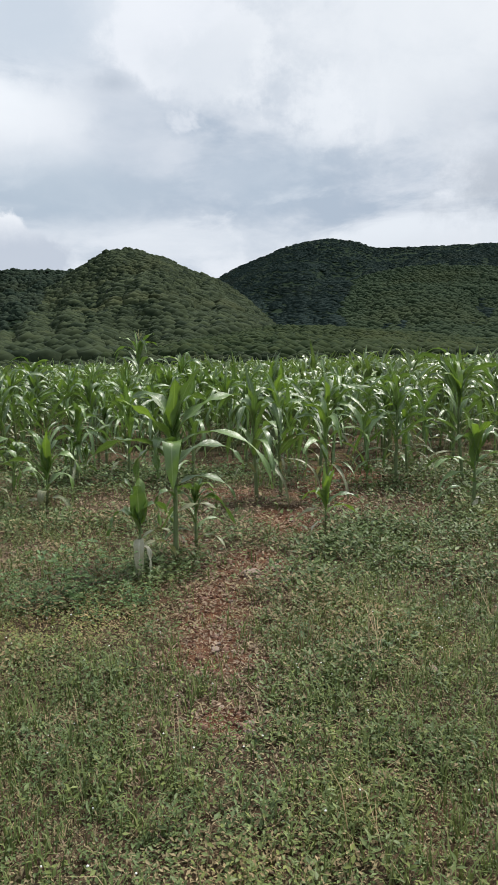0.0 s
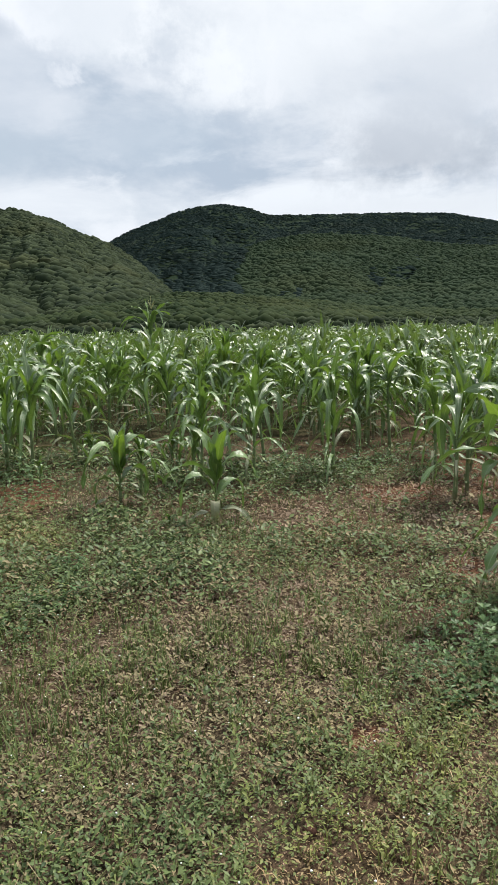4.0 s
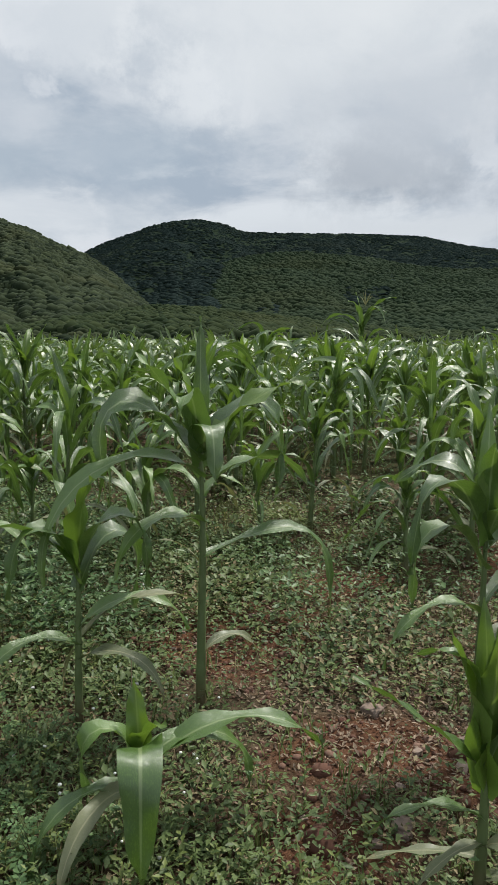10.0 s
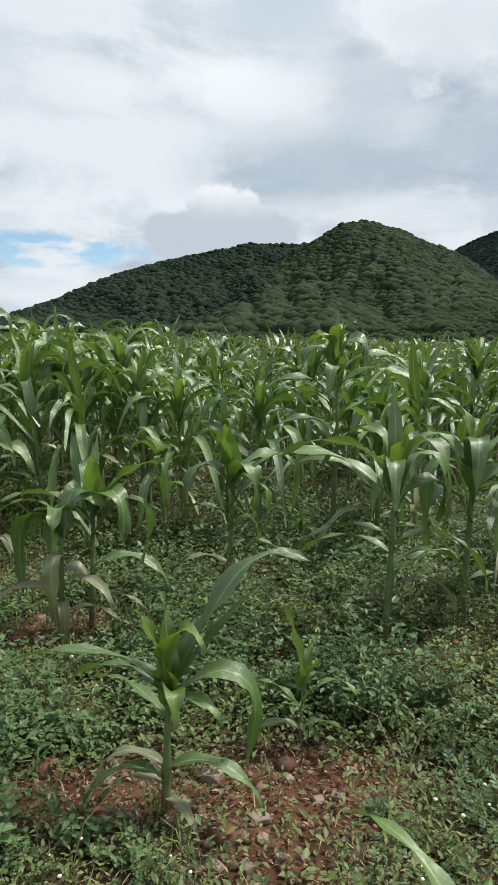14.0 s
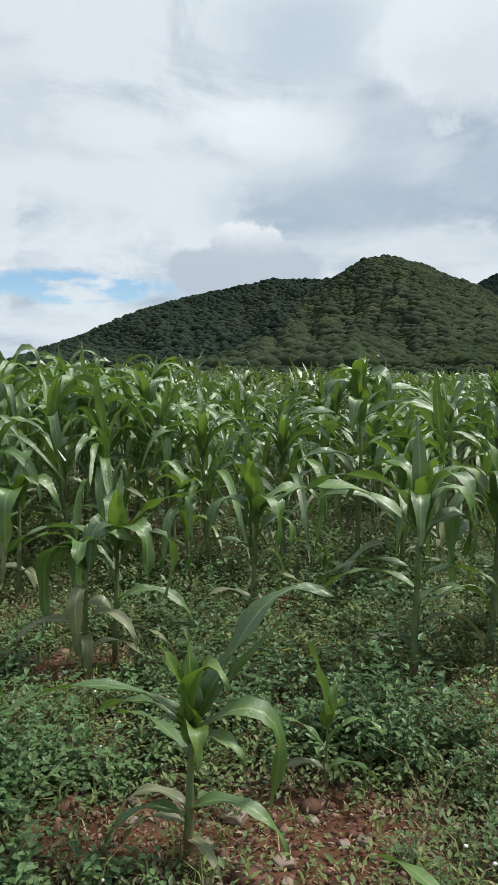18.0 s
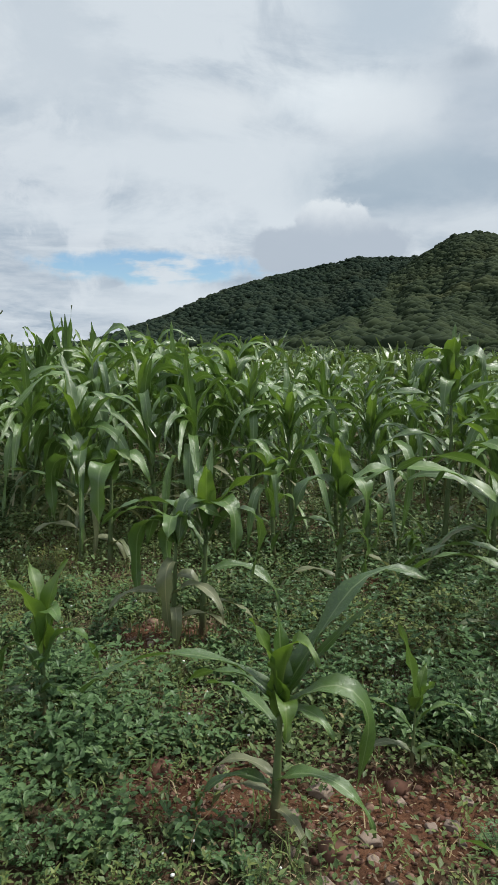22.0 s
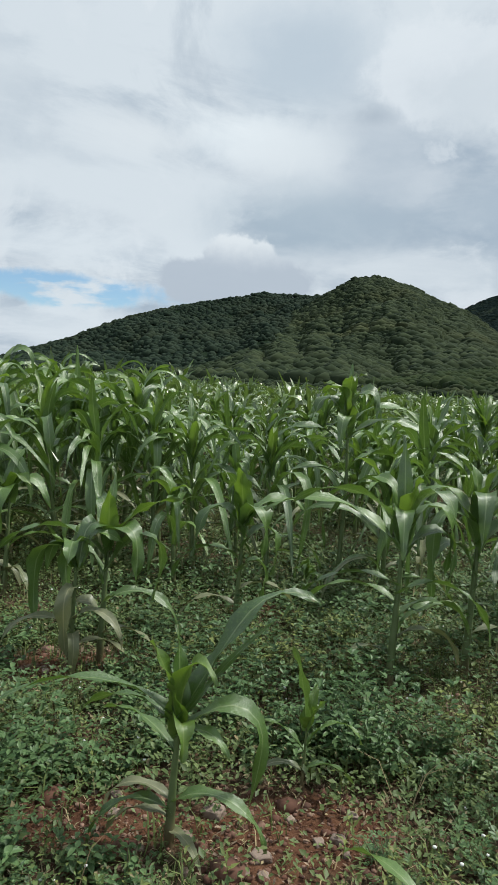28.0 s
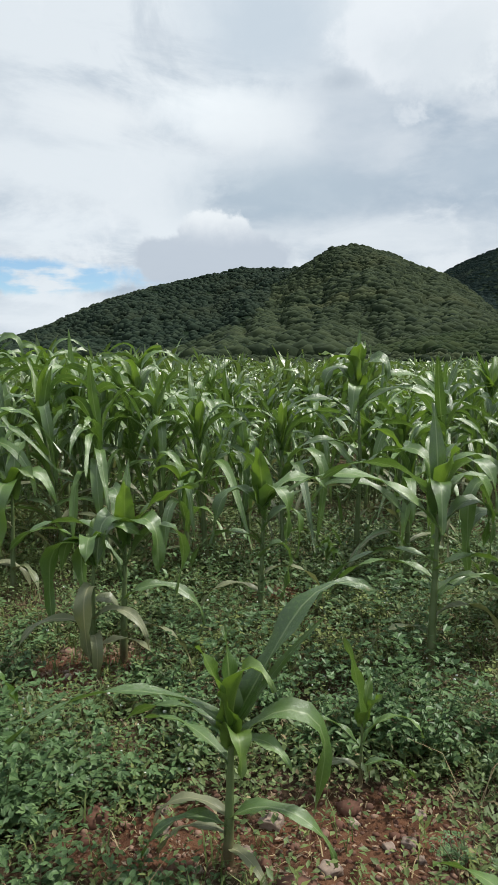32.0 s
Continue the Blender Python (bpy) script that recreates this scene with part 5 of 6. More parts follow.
def build_far_corn():
    for name, segs, across, count, low, high, label in (
        ("maize_rows", 5, 2, 11, 0, 22, "dense rows of grown green maize plants"),
        ("far_maize_rows", 4, 1, 6, 22, 99, "distant rows of green maize closing the field"),
    ):
        some = [p for p in far_plants if low <= p[2] < high]
        if name == "far_maize_rows":
            some = [p for p in some if rng.random() < 0.62 / (1 + (p[2] / 36) ** 2)]
        templates, faces, uvs = [], None, None
        for k in range(12):
            trng = np.random.default_rng(700 + k)
            rows, top = random_leaves(1.45, trng, count)
            vs, qs, us, base = [], [], [], 0
            for h, turn, length, width, rise, droop, bend, kind in (rows if segs > 4 else rows[:-2]):
                v, q, uv = leaf_shape(length, width * (1.0 if segs > 4 else 1.2), rise, droop, turn, bend, segs, across, 0.25, twist=80 * math.sin(9 * h + k))
                vs.append(v + np.array([0, 0, h]))
                qs.append(q + base)
                us.append(uv)
                base += len(v)
            v, q = tube([(0, 0, -0.02), (0, 0, top * 0.5), (0.01, 0, top)], (0.017, 0.014, 0.008), 4)
            vs.append(v)
            qs.append(q + base)
            us.append(np.tile([[0.3, 0.2]], (len(v), 1)))
            templates.append(np.concatenate(vs))
            faces, uvs = np.concatenate(qs), np.concatenate(us)
        at = np.array([(x, y, 0) for x, y, _ in some])
        at[:, 2] = ground_height(at[:, 0], at[:, 1])
        grow = 0.28 * (fbm(at[:, 0] * 0.22, at[:, 1] * 0.22, 3, 31) - 0.5)
        size = np.clip(rng.normal(0.93, 0.14, len(some)) + grow, 0.62, 1.28)
        scatter(name, templates, faces, at, rng.uniform(0, 6.28, len(some)), size, LEAF_FAR, label, "maize crop", uvs=uvs, lean=rng.normal(0, 0.05, (len(some), 2)))


build_far_corn()


# ---- weeds, grass, litter and stones ----
def sprig(seed, leaves, height, length, wide, spread=1.0, lobes=(0.0,)):
    """A low weed: small folded leaves on hidden stems, each a pointed blade of two halves."""
    r = np.random.default_rng(seed)
    vs, fs, base = [], [], 0
    for k in range(leaves * len(lobes)):
        if k % len(lobes) == 0:
            stem = r.uniform(0, 6.28)
            out_ = spread * r.uniform(0.004, 0.05)
            h = height * r.uniform(0.15, 1.0)
            e = r.uniform(-0.35, 0.8)
        a = stem + lobes[k % len(lobes)]
        size = length * r.uniform(0.6, 1.3)
        d = np.array([math.cos(a) * math.cos(e), math.sin(a) * math.cos(e), math.sin(e)])
        side = np.array([-math.sin(a), math.cos(a), r.uniform(-0.5, 0.5)])
        n = np.cross(d, side)
        p = np.array([math.cos(stem + 1) * out_, math.sin(stem + 1) * out_, h])
        w = size * wide
        vs += [p, p + d * size * 0.5 + side * w + n * w * 0.4, p + d * size, p + d * size * 0.5 - side * w + n * w * 0.4]
        fs += [(base, base + 2, base + 1), (base, base + 3, base + 2)]
        base += 4
    return np.array(vs), np.array(fs)


def stem_sprig(seed, height, leaves, length, wide):
    """An upright weed: a thin leaning stem with pointed folded leaves spiralling up it."""
    r = np.random.default_rng(seed)
    a, lean = r.uniform(0, 6.28), r.uniform(0.05, 0.5)
    tip = np.array([math.cos(a) * lean * height, math.sin(a) * lean * height, height])
    s = np.array([-math.sin(a), math.cos(a), 0]) * 0.0016
    vs, fs, base = [-s, s, tip], [(0, 1, 2)], 3
    for k in range(leaves):
        f = 0.18 + 0.82 * (k + 0.5) / leaves
        t, e = a + k * 2.4 + r.normal(0, 0.3), r.uniform(-0.2, 0.9)
        size = length * r.uniform(0.6, 1.2) * (1.2 - 0.5 * f)
        d = np.array([math.cos(t) * math.cos(e), math.sin(t) * math.cos(e), math.sin(e)])
        side = np.array([-math.sin(t), math.cos(t), r.uniform(-0.3, 0.3)])
        n, p, w = np.cross(d, side), tip * (f, f, f), size * wide
        vs += [p, p + d * size * 0.45 + side * w + n * w * 0.4, p + d * size, p + d * size * 0.45 - side * w + n * w * 0.4]
        fs += [(base, base + 2, base + 1), (base, base + 3, base + 2)]
        base += 4
    return np.array(vs), np.array(fs)


def blade(seed, blades, height, width, spread):
    r = np.random.default_rng(seed)
    vs, fs, base = [], [], 0
    for k in range(blades):
        a, tilt = r.uniform(0, 6.28), r.uniform(0.1, 0.9) * spread
        h = height * r.uniform(0.5, 1.2)
        o = np.array([r.normal(0, 0.02), r.normal(0, 0.02), -0.004])
        s = np.array([-math.sin(a), math.cos(a), 0]) * width
        mid = o + np.array([math.cos(a) * h * tilt * 0.35, math.sin(a) * h * tilt * 0.35, h * 0.6])
        tip = o + np.array([math.cos(a) * h * tilt, math.sin(a) * h * tilt, h * (1 - 0.35 * tilt)])
        vs += [o - s, o + s, mid - s * 0.8, mid + s * 0.8, tip]
        fs += [(base, base + 1, base + 3), (base, base + 3, base + 2), (base + 2, base + 3, base + 4)]
        base += 5
    return np.array(vs), np.array(fs)


def strewn(count, seed, low=1.0, far=9.0):
    """Places on the ground between the path and the maize, thinning with distance from the path."""
    r = np.random.default_rng(seed)
    x, y = r.uniform(-6.5, 15, count * 10), r.uniform(-4.5, 9.5, count * 10)
    d = y - np.interp(x, (-2, 0.2, 1.65, 2.3, 2.85, 3.2, 3.5, 3.9, 4.3, 5.3, 5.7, 6.05, 6.7, 7.4, 9), (2.5, 2.5, 2.3, 1.95, 1.5, 1.0, 0.3, -0.4, -1.45, -1.6, -1.8, -2.6, -2.8, -2.95, -2.95)) + 0.1
    keep = (d > -0.9) & (d < far) & (r.random(count * 10) < np.where(d < -0.1, 0.45, 1 / (1 + (np.clip(d, 0, 99) / 3.4) ** 2)))
    keep &= (x > -1.9 - 0.85 * np.clip(d, 0, 9)) & (x < 8.0 + 0.85 * np.clip(d, 0, 9))
    x, y, d = x[keep][:count], y[keep][:count], d[keep][:count]
    return x, y, d, r


def field_side(x, y):
    """0 on the trodden verge, 1 among the maize."""
    return np.clip((y - np.interp(x, (-3, 0, 2, 3.5, 5, 8, 12), (0.8, 0.9, 1.2, 0.9, 0.2, -1.0, -1.0)) + 0.4) / 1.2, 0, 1)


def build_weeds():
    for name, count, seed, leaves, height, length, wide, material, label in (
        ("creeping_weeds", 76000, 41, 6, 0.055, 0.0190, 0.27, WEED, "mat of small green creeping weeds over soil"),
        ("bleached_weeds", 70000, 42, 6, 0.045, 0.0165, 0.22, WEED_PALE, "sparse yellowish dry weeds on the trodden verge"),
        ("lush_weeds", 20000, 43, 5, 0.16, 0.0165, 0.20, WEED_LUSH, "lush dark green leafy weeds between the maize"),
    ):
        made = [sprig(seed * 10 + k, leaves, height, length, wide, 1.3, (-1.15, -0.55, 0.0, 0.55, 1.15) if name == "lush_weeds" else (0.0,)) for k in range(10)]
        x, y, d, r = strewn(count, seed, far=7.5)
        bare, lush, side = spots(x, y, BARE), spots(x, y, LUSH), field_side(x, y)
        patch = fbm(x * 1.1, y * 1.1, 4, 51)
        if name == "creeping_weeds":
            chance = np.clip(0.62 + 0.25 * side + 3.4 * (patch - 0.47), 0.12 + 0.2 * side, 1) * (1 - np.where(x < 4, 0.66, 0.85) * bare) * (1 - 0.82 * spots(x, y, WORN)) * (1 - 0.6 * lush)
        elif name == "bleached_weeds":
            chance = np.clip(1.25 - 0.8 * side, 0.3, 1) * np.interp(x, (0.8, 2.2), (0.18, 1)) * np.clip(1.6 - 0.25 * d, 0.4, 1) * np.clip(0.75 - 3.0 * (patch - 0.47), 0.12, 1) * (1 - 0.6 * bare) * (1 - 0.45 * spots(x, y, WORN))
        else:
            chance = np.clip(lush * np.clip((fbm(x * 3.1, y * 3.1, 3, 88) - 0.30) * 4, 0.15, 1) + np.clip((patch - 0.54) * 5, 0, 1) * (0.2 + 0.4 * side), 0, 1) * (1 - 0.97 * bare)
        clump = np.clip((fbm(x * 2.7, y * 2.7, 4, 77) - 0.34) * 3.6, 0, 1)
        if name != "lush_weeds":
            chance = chance * (0.5 + 0.6 * clump)
            chance = np.maximum(chance, 0.85 * np.clip((x - 3.9) / 0.4, 0, 1) * np.clip((-0.7 - y) / 0.4, 0, 1) * (1 - bare) * (1 - 0.8 * spots(x, y, WORN)))
        keep = r.random(len(x)) < chance
        x, y, d, clump = x[keep], y[keep], d[keep], clump[keep]
        size = (0.72 + 0.5 * clump) * r.uniform(0.65, 1.25, len(x)) * (1 + 0.20 * np.clip(d, 0, 9)) * (0.82 + 0.25 * field_side(x, y))
        if name == "lush_weeds":
            size *= 0.55 + 0.65 * spots(x, y, LUSH)
        at = np.stack([x, y, ground_height(x, y)], -1)
        scatter(name, [v for v, _ in made], made[0][1], at, r.uniform(0, 6.28, len(x)), size, material, label, "weeds")
    made = [sprig(640 + k, 6, 0.014, 0.0165, 0.20, 1.8) for k in range(10)]
    x, y, d, r = strewn(44000, 44, far=6.5)
    keep = r.random(len(x)) < np.clip(0.04 + np.where(x > 6, 0.75, 0.12) * spots(x, y, BARE) + 0.8 * spots(x, y, WORN), 0, 0.9)
    x, y = x[keep], y[keep]
    scatter("leaf_litter", [v for v, _ in made], made[0][1], np.stack([x, y, ground_height(x, y)], -1), r.uniform(0, 6.28, len(x)), r.uniform(0.6, 1.35, len(x)) * (1 + 0.2 * np.clip(d[keep], 0, 8)), LITTER, "brown and pinkish dead leaves littering the soil", "litter")
    for name, count, seed, blades, height, width, spread, material, label in (
        ("grass", 27000, 61, 6, 0.10, 0.0026, 1.0, GRASS, "thin green grass blades among the weeds"),
        ("dry_straw", 22000, 62, 3, 0.034, 0.0018, 3.0, STRAW, "scattered bits of dry straw on the ground"),
        ("tall_grass_stems", 480, 63, 3, 0.24, 0.0015, 1.3, STRAW, "a few pale dry grass stems sticking up"),
    ):
        made = [blade(seed * 10 + k, blades, height, width, spread) for k in range(8)]
        x, y, d, r = strewn(count, seed)
        bare = spots(x, y, BARE)
        chance = np.clip((fbm(x * 0.8, y * 0.8, 3, seed) - 0.34) * (1.2 if name == "grass" else 3.5) + (spots(x, y, GRASSY) if name == "grass" else 0), 0.1, 1) * (1 - (0.8 if name == "grass" else np.where(x < 4, 0.85, 0.1)) * bare) + (0.9 * spots(x, y, ((5.03, 3.62, 0.4, 0.35), (5.25, 0.7, 0.6, 0.4), (7.1, 0.0, 0.4, 1.0), (7.7, 1.7, 0.5, 0.8), (3.0, 3.6, 0.5, 0.5))) if name == "dry_straw" else 0)
        keep = r.random(len(x)) < chance
        x, y, d = x[keep], y[keep], d[keep]
        at = np.stack([x, y, ground_height(x, y)], -1)
        scatter(name, [v for v, _ in made], made[0][1], at, r.uniform(0, 6.28, len(x)), r.uniform(0.6, 1.3, len(x)), material, label, "grass")
    # weeds on upright stems, standing singly and in drifts
    for name, count, seed, height, leaves, length, wide, material, label in (
        ("upright_weeds", 15000, 48, 0.115, 11, 0.030, 0.17, WEED, "green weeds on thin upright stems along the verge"),
        ("yellowing_weeds", 9000, 49, 0.085, 10, 0.026, 0.19, WEED_CLUMP, "yellowish-green young weeds in drifts on the verge"),
        ("withered_weeds", 3600, 50, 0.12, 7, 0.020, 0.14, WEED_PALE, "dry brown weed stems with few shrivelled leaves"),
    ):
        made = [stem_sprig(seed * 10 + k, height, leaves, length, wide) for k in range(10)]
        x, y, d, r = strewn(count, seed, far=6.5)
        drift = np.clip((fbm(x * 1.6, y * 1.6, 4, seed) - 0.43) * 6, 0.05, 1)
        keep = r.random(len(x)) < drift * (1 - np.where(x < 4, 0.72, 0.95) * spots(x, y, BARE)) * (1 - (0.6 if name != "withered_weeds" else 0.0) * spots(x, y, WORN))
        x, y = x[keep], y[keep]
        scatter(name, [v for v, _ in made], made[0][1], np.stack([x, y, ground_height(x, y)], -1), r.uniform(0, 6.28, len(x)), r.uniform(0.5, 1.35, len(x)), material, label, "weeds")
    # knee-low cushions of weeds standing above the mat
    made = [sprig(700 + k, 6, 0.10, 0.021, 0.26, 1.5) for k in range(10)]
    x, y, d, r = strewn(820, 47, far=6.0)
    keep = (spots(x, y, BARE) < 0.15) & (r.random(len(x)) > 0.6 * spots(x, y, WORN))
    x, y = np.repeat(x[keep], 16), np.repeat(y[keep], 16)
    wide = np.repeat(r.uniform(0.05, 0.17, keep.sum()), 16)
    x, y = x + r.normal(0, 1, len(x)) * wide, y + r.normal(0, 1, len(y)) * wide
    scatter("weed_clumps", [v for v, _ in made], made[0][1], np.stack([x, y, ground_height(x, y)], -1), r.uniform(0, 6.28, len(x)), r.uniform(0.5, 1.05, len(x)) * (0.6 + 2.6 * wide), WEED_CLUMP, "fresh green cushions of leafy weeds along the verge", "weeds")
    made = [sprig(900 + k, 15, 0.26, 0.034, 0.24, 3.2) for k in range(8)]
    r = np.random.default_rng(95)
    x, y = r.uniform(-8, 18, 30000), r.uniform(1.6, 16, 30000)
    keep = (y > np.interp(x, (-6, -2, 0, 3, 6, 9, 14), (2.4, 3.9, 4.5, 3.4, 3.4, 2.6, 1.6))) & (np.abs(x - 3) < 4 + 0.9 * y) & (r.random(30000) < 7 / (y + 4)) & (r.random(30000) < leafy(x, y))
    x, y = x[keep][:9000], y[keep][:9000]
    scatter("undergrowth", [v for v, _ in made], made[0][1], np.stack([x, y, ground_height(x, y)], -1), r.uniform(0, 6.28, len(x)), r.uniform(0.6, 1.3, len(x)), WEED_LUSH, "leafy green weeds growing under the maize", "weeds")
    v, f = icosphere(1)
    made = [v * (0.6 + 0.5 * fbm(v[:, 0] * 2 + k, v[:, 1] * 2 + v[:, 2], 2, k))[:, None] * (1, 0.8, 0.6) for k in range(6)]
    x, y, d, r = strewn(64000, 71, far=3.6)
    keep = r.random(len(x)) < np.clip(spots(x, y, BARE) * 1.6 + 0.02, 0, 1)
    x, y = x[keep], y[keep]
    scatter("gravel", made, f, np.stack([x, y, ground_height(x, y) + 0.001], -1), r.uniform(0, 6.28, len(x)), r.lognormal(-5.0, 0.68, len(x)), PEBBLE, "reddish pebbles and clods on bare soil", "gravel")
    x, y, d, r = strewn(1800, 81, far=5.5)
    keep = ((fbm(x * 0.9, y * 0.9, 3, 19) > 0.52) | (spots(x, y, ((0.8, 3.1, 0.45, 0.6), (0.55, 3.8, 0.4, 0.4), (5.4, -1.2, 0.8, 0.7), (4.3, 1.2, 0.7, 0.6))) > 0.4)) & (spots(x, y, BARE) < 0.15)
    x, y = x[keep], y[keep]
    dots = [v * (1, 1, 0.7) for _ in range(2)]
    scatter("white_flowers", dots, f, np.stack([x, y, ground_height(x, y) + r.uniform(0.04, 0.09, len(x))], -1), r.uniform(0, 6.28, len(x)), r.uniform(0.0022, 0.0050, len(x)) * np.where(x < 2, 1.7, 1.0), PETAL, "tiny white flower heads among the weeds", "flowers")
    # the verge goes on in the same way beyond the walk
    r = np.random.default_rng(84)
    x, y = r.uniform(-9, 17, 70000), r.uniform(-10, 5, 70000)
    line = np.interp(x, (-2, 0.2, 1.65, 2.3, 2.85, 3.2, 3.5, 3.9, 4.3, 5.3, 5.7, 6.05, 6.7, 7.4, 9), (2.5, 2.5, 2.3, 1.95, 1.5, 1.0, 0.3, -0.4, -1.45, -1.6, -1.8, -2.6, -2.8, -2.95, -2.95))
    beyond = (y < line - 0.9) | (x < -2.3 - 0.9 * np.clip(y - line, 0, 9)) | (x > 8.4 + 0.9 * np.clip(y - line, 0, 9))
    keep = beyond & (r.random(70000) < np.clip((fbm(x * 1.1, y * 1.1, 4, 51) - 0.36) * 3.4, 0.1, 0.9))
    x, y = x[keep], y[keep]
    made = [sprig(860 + k, 9, 0.045, 0.019, 0.25, 2.0) for k in range(10)]
    half = r.random(len(x)) < 0.62
    for name, some, material, label in (("verge_weeds", half, WEED, "low green weeds covering the trodden verge"), ("dry_verge_weeds", ~half, WEED_PALE, "yellowish dry weeds strewn over the trodden verge")):
        at = np.stack([x[some], y[some], ground_height(x[some], y[some])], -1)
        scatter(name, [v for v, _ in made], made[0][1], at, r.uniform(0, 6.28, len(at)), r.uniform(1.1, 2.3, len(at)), material, label, "weeds")


build_weeds()


def oval_leaf(at, way, length, wide):
    """A small folded oval leaf from its base along way: six points, four triangles."""
    way = way / np.linalg.norm(way)
    side = np.cross(way, (0, 0, 1.0))
    side = side / (np.linalg.norm(side) + 1e-6) * length * wide
    lift_ = np.array([0, 0, length * wide * 0.35])
    dip = np.array([0, 0, -0.12 * length])
    return [at, at + way * length * 0.35 + side + lift_, at + way * length * 0.72 + side * 0.75 + lift_ + dip, at + way * length + 2 * dip, at + way * length * 0.72 - side * 0.75 + lift_ + dip, at + way * length * 0.35 - side + lift_]


OVAL = np.array([(0, 3, 1), (1, 3, 2), (0, 5, 3), (5, 4, 3)])


def lobed_leaf(at, way, length):
    """A deeply cut leaf: three pairs of pointed lobes and one at the tip, each folded from the midrib."""
    way = way / np.linalg.norm(way)
    side = np.cross(way, (0, 0, 1.0))
    side = side / (np.linalg.norm(side) + 1e-6)
    up, vs = np.cross(side, way), []
    for f, spread, reach in ((0.30, 1.15, 0.34), (0.30, -1.15, 0.34), (0.52, 0.95, 0.38), (0.52, -0.95, 0.38), (0.72, 0.7, 0.30), (0.72, -0.7, 0.30), (0.62, 0.0, 0.42)):
        p = at + way * length * (f - 0.12) - up * 0.10 * length * f * f
        d = way * math.cos(spread) + side * math.sin(spread) + up * 0.12
        q = np.cross(d, up) * 0.26 * reach * length
        vs += [p, p + d * reach * length * 0.55 + q, p + d * reach * length - up * 0.05 * length, p + d * reach * length * 0.55 - q]
    return vs


LOBES = np.concatenate([np.array([(0, 2, 1), (0, 3, 2)]) + 4 * k for k in range(7)])


def weed_bush(x, y, height, reach, stems, leaf, seed, kind, material, label):
    """Stems fan out from the root, each with its own leaves: oval, or deeply lobed."""
    r = np.random.default_rng(seed)
    root = new("leafy_weed")
    root.empty_display_size = 0.05
    for k in range(stems):
        a, out_ = r.uniform(0, 6.28), reach * math.sqrt(r.uniform(0.02, 1))
        h = height * r.uniform(0.55, 1.1) * (1 - 0.45 * (out_ / reach) ** 2)
        start = np.array([0.35 * out_ * math.cos(a), 0.35 * out_ * math.sin(a), -0.01])
        line = [start + np.array([0.65 * out_ * math.cos(a) * f**1.4, 0.65 * out_ * math.sin(a) * f**1.4, h * f]) for f in (0, 0.35, 0.7, 1)]
        v, q = tube(line, (0.0028, 0.0024, 0.0018, 0.0008), 5)
        part("stem", mesh("stem", v, q, STALK), root)
        vs, fs = [], []
        count = int(7 + h * 42) if kind == "oval" else int(4 + h * 18)
        for j in range(count):
            f = 0.2 + 0.8 * (j + 0.5) / count
            at = np.array([np.interp(f, (0, 0.35, 0.7, 1), [p_[i] for p_ in line]) for i in range(3)])
            t, e = a + j * 2.4 + r.normal(0, 0.3), r.uniform(-0.25, 0.75)
            way = np.array([math.cos(t) * math.cos(e), math.sin(t) * math.cos(e), math.sin(e)])
            size = leaf * r.uniform(0.6, 1.25) * (1.15 - 0.4 * f)
            vs += oval_leaf(at, way, size, r.uniform(0.22, 0.32)) if kind == "oval" else lobed_leaf(at, way, size)
            fs.append(OVAL + 6 * j if kind == "oval" else LOBES + 28 * j)
        part("foliage", mesh("foliage", np.array(vs), np.concatenate(fs), material), root)
    root.matrix_basis = pose(x, y, float(ground_height(x, y)))
    tagged(root, label, "weed", "leafy weeds between the maize")


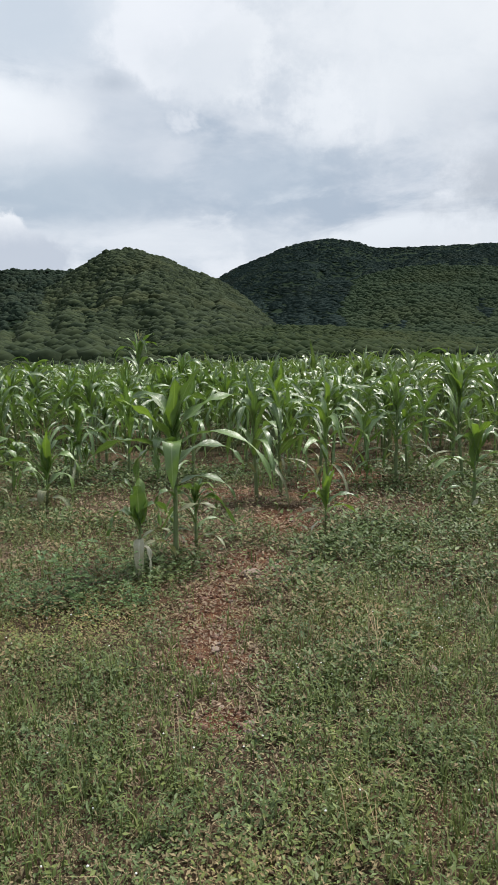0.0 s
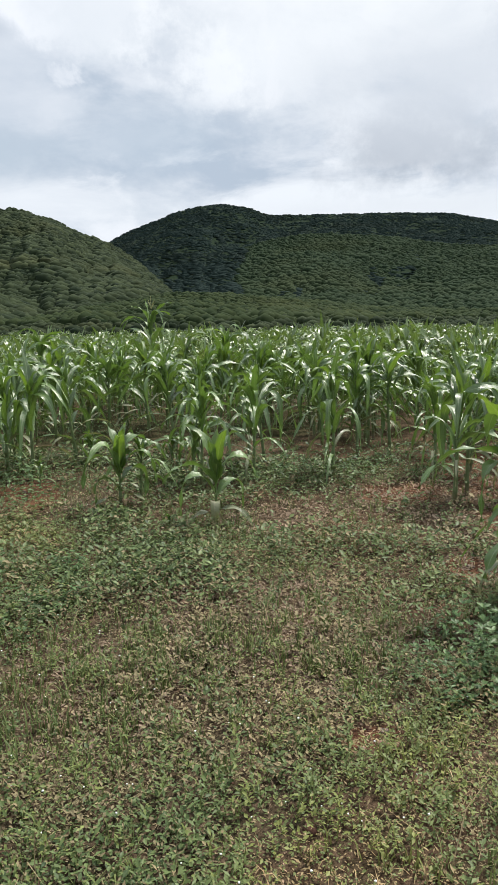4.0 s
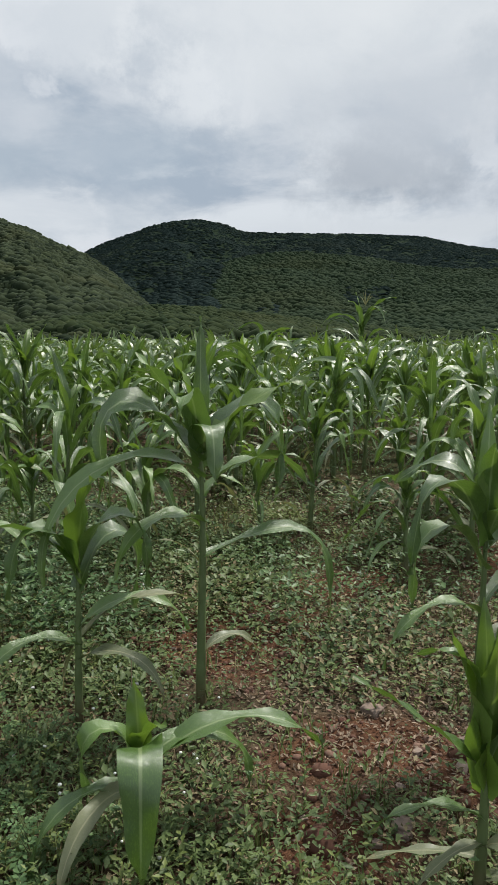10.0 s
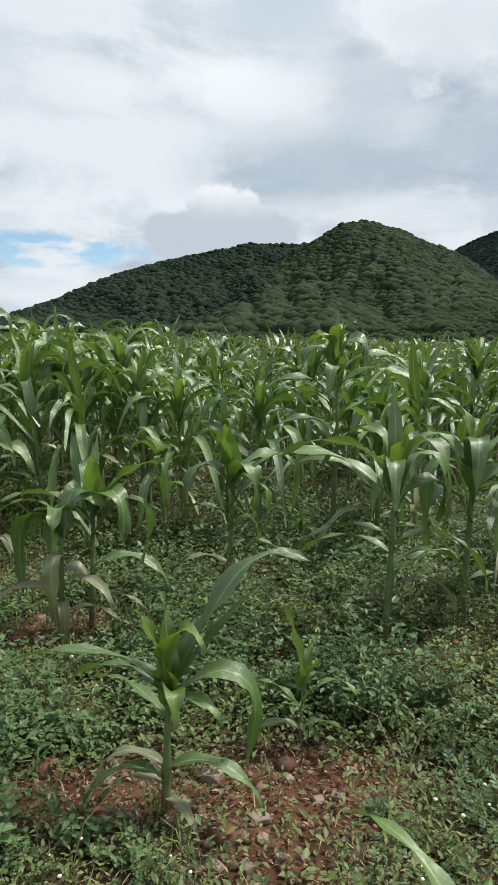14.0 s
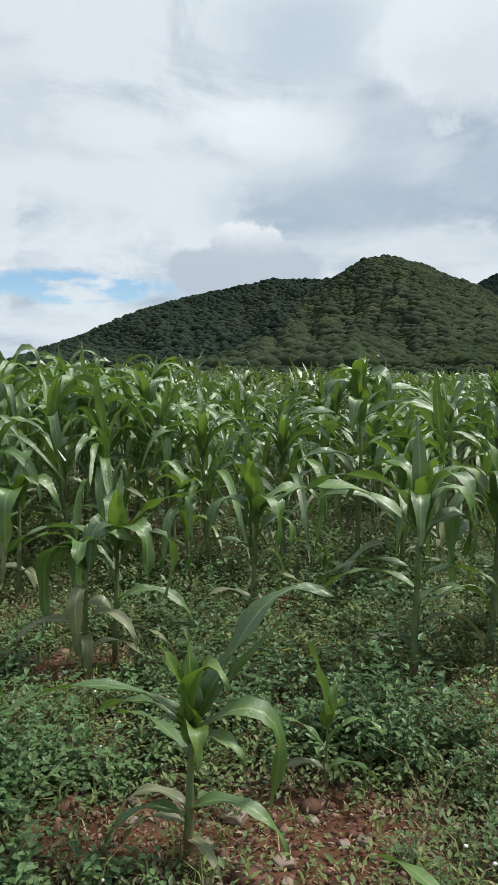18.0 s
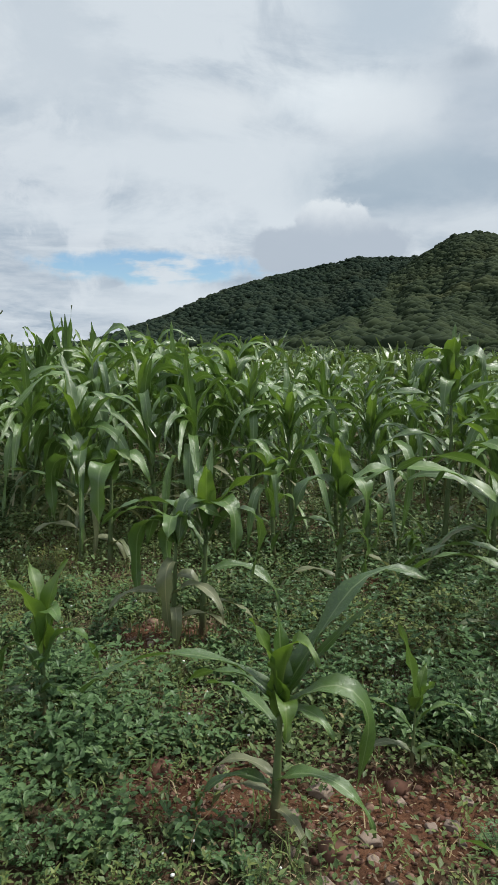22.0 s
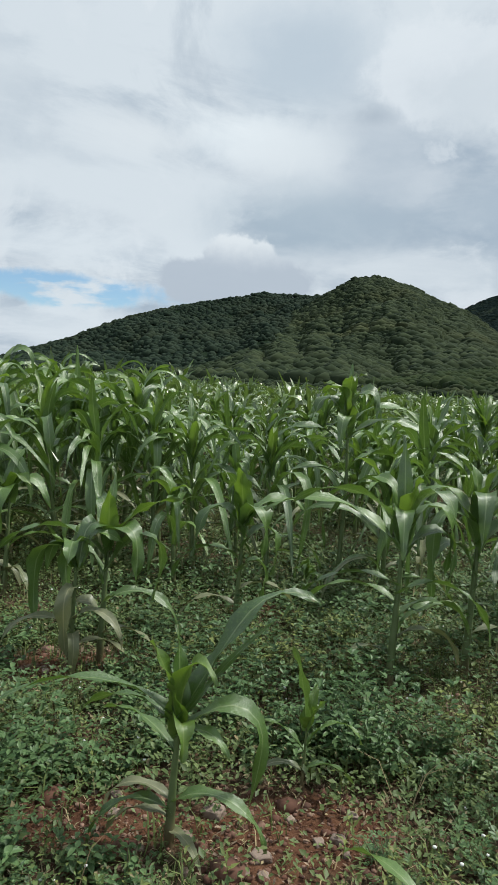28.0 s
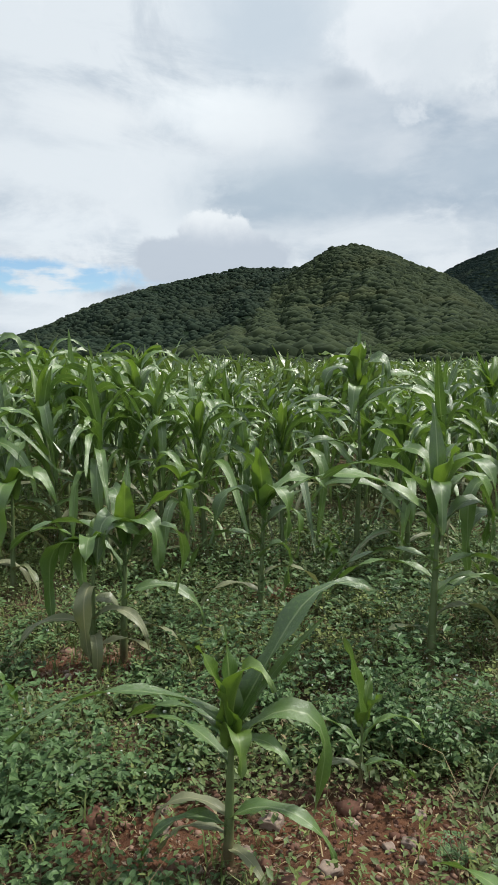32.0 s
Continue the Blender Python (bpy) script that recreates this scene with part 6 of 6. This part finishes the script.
for k, (x, y, height, reach, stems, leaf, kind) in enumerate((
    (-1.05, 2.85, 0.24, 0.26, 28, 0.050, "oval"), (-0.85, 3.08, 0.20, 0.20, 18, 0.046, "oval"), (-1.32, 3.2, 0.26, 0.22, 20, 0.050, "oval"), (-0.78, 2.55, 0.13, 0.18, 14, 0.044, "oval"), (-1.2, 2.55, 0.2, 0.24, 20, 0.048, "oval"),
    (0.26, 3.42, 0.32, 0.25, 38, 0.042, "oval"), (0.03, 3.46, 0.26, 0.22, 32, 0.042, "oval"), (0.52, 3.42, 0.24, 0.20, 20, 0.040, "oval"), (-0.30, 3.62, 0.20, 0.24, 20, 0.042, "oval"), (-0.52, 3.36, 0.20, 0.22, 24, 0.042, "oval"), (0.8, 3.5, 0.2, 0.24, 22, 0.036, "oval"), (-0.18, 3.32, 0.13, 0.14, 12, 0.036, "oval"), (-0.40, 2.63, 0.09, 0.12, 12, 0.034, "oval"), (-0.62, 2.5, 0.10, 0.14, 12, 0.036, "lobed"), (0.28, 2.66, 0.10, 0.12, 10, 0.04, "lobed"), (-0.75, 3.6, 0.2, 0.24, 18, 0.042, "oval"),
    (0.66, 2.9, 0.20, 0.22, 16, 0.062, "lobed"), (0.9, 2.72, 0.22, 0.22, 18, 0.066, "lobed"), (1.0, 3.05, 0.18, 0.22, 16, 0.060, "lobed"), (0.74, 2.5, 0.15, 0.18, 14, 0.060, "lobed"), (1.15, 2.75, 0.2, 0.22, 16, 0.062, "lobed"), (0.62, 3.18, 0.16, 0.16, 12, 0.05, "lobed"), (0.45, 2.72, 0.10, 0.13, 10, 0.05, "lobed"),
    (2.7, 2.28, 0.20, 0.27, 22, 0.085, "lobed"), (3.0, 2.12, 0.22, 0.27, 22, 0.085, "lobed"), (3.28, 2.3, 0.18, 0.22, 16, 0.08, "lobed"), (2.45, 2.12, 0.18, 0.22, 18, 0.08, "lobed"), (2.75, 1.92, 0.16, 0.22, 18, 0.08, "lobed"), (3.15, 1.8, 0.15, 0.22, 16, 0.07, "lobed"), (3.45, 1.5, 0.16, 0.22, 16, 0.065, "lobed"), (3.6, 1.15, 0.13, 0.2, 14, 0.06, "lobed"), (3.75, 0.75, 0.12, 0.18, 12, 0.05, "oval"),
    (6.08, -0.28, 0.18, 0.27, 20, 0.036, "oval"), (5.86, -0.42, 0.15, 0.22, 16, 0.034, "oval"), (6.42, -0.42, 0.18, 0.17, 16, 0.034, "oval"), (6.2, -1.4, 0.12, 0.18, 12, 0.034, "lobed"), (7.3, -1.15, 0.13, 0.2, 14, 0.036, "lobed"), (6.2, -0.55, 0.12, 0.18, 12, 0.034, "oval"), (7.55, -1.5, 0.12, 0.2, 12, 0.04, "lobed"), (7.8, -1.2, 0.13, 0.2, 12, 0.04, "lobed"),
    (2.95, 1.62, 0.22, 0.27, 20, 0.075, "lobed"), (3.3, 1.42, 0.20, 0.24, 20, 0.070, "lobed"), (3.52, 1.28, 0.20, 0.24, 18, 0.065, "lobed"), (3.82, 1.05, 0.18, 0.22, 16, 0.045, "oval"), (3.8, 1.55, 0.17, 0.25, 18, 0.045, "oval"), (4.28, 1.25, 0.17, 0.24, 18, 0.042, "oval"), (3.8, 1.95, 0.17, 0.25, 18, 0.045, "oval"), (4.35, 1.75, 0.16, 0.24, 18, 0.040, "oval"),
    (0.33, 2.84, 0.12, 0.13, 12, 0.045, "lobed"), (0.36, 2.56, 0.12, 0.14, 12, 0.045, "lobed"), (-0.28, 2.5, 0.10, 0.14, 14, 0.036, "lobed"), (-0.56, 2.62, 0.12, 0.14, 14, 0.038, "oval"), (-0.9, 2.45, 0.15, 0.18, 16, 0.05, "lobed"), (-0.66, 3.12, 0.15, 0.16, 16, 0.040, "oval"),
    (-1.6, 3.3, 0.22, 0.24, 20, 0.046, "oval"), (-1.5, 3.68, 0.18, 0.24, 18, 0.044, "oval"), (-1.85, 3.62, 0.20, 0.25, 18, 0.046, "oval"), (-1.95, 4.1, 0.18, 0.25, 18, 0.044, "oval"), (-1.55, 4.1, 0.16, 0.24, 18, 0.042, "oval"), (-1.3, 4.35, 0.15, 0.22, 16, 0.042, "oval"), (-0.85, 3.75, 0.15, 0.2, 16, 0.04, "oval"), (1.1, 3.3, 0.18, 0.22, 18, 0.05, "lobed"),
)):
    weed_bush(x, y, height, reach, stems, leaf, 500 + k, kind, WEED_LUSH, ("grey-green weed with deeply cut leaves spreading over the soil" if kind == "lobed" else "dark green leafy weed bush crowding the soil between maize" if height > 0.21 else "low green leafy weed with small oval leaves"))
for k, (x, y) in enumerate(((0.0, 4.15), (-0.3, 4.3), (0.1, 4.6), (-0.1, 4.85), (-0.65, 4.25), (0.75, 3.85))):
    weed_bush(x, y, 0.19, 0.26, 18, 0.038, 560 + k, "oval", WEED_CLUMP, "fresh yellowish-green weed bush between maize plants")


def build_stones():
    r = np.random.default_rng(77)
    v, f = icosphere(3)
    sources = []
    for k in range(5):
        w = np.clip(v, -0.72, 0.66) * (0.5 + 0.9 * fbm(v[:, 0] * 1.4 + 3 * k, v[:, 1] * 1.4 + v[:, 2] * 1.2, 4, k))[:, None]
        w = w * (1.0, r.uniform(0.7, 0.95), r.uniform(0.5, 0.7))
        sources.append(mesh("stone", w, f, STONE))
    places = [(-0.06, 2.62, 0.032), (0.03, 2.66, 0.026), (-0.23, 2.97, 0.046), (-0.05, 2.80, 0.040), (0.12, 2.92, 0.026), (0.02, 3.02, 0.022), (-0.08, 2.72, 0.024), (2.33, 3.16, 0.05), (2.1, 2.6, 0.045), (1.7, 2.45, 0.05), (2.55, 2.9, 0.04), (7.75, -1.6, 0.04), (7.2, 0.02, 0.07)]
    places += [(cx + r.normal(0, a * 0.5), cy + r.normal(0, b * 0.5), r.uniform(0.014, 0.034)) for cx, cy, a, b in BARE for _ in range(3)]
    for k, (x, y, s) in enumerate(places):
        ob = new("stone", sources[k % 5])
        ob.matrix_basis = pose(x, y, float(ground_height(x, y)) + 0.12 * s, 0, 0, r.uniform(0, 360)) @ Matrix.Diagonal((s, s, s, 1))
        tagged(ob, "small pale pinkish stone lying on bare red soil", "stone", "stones on the bare soil")


build_stones()
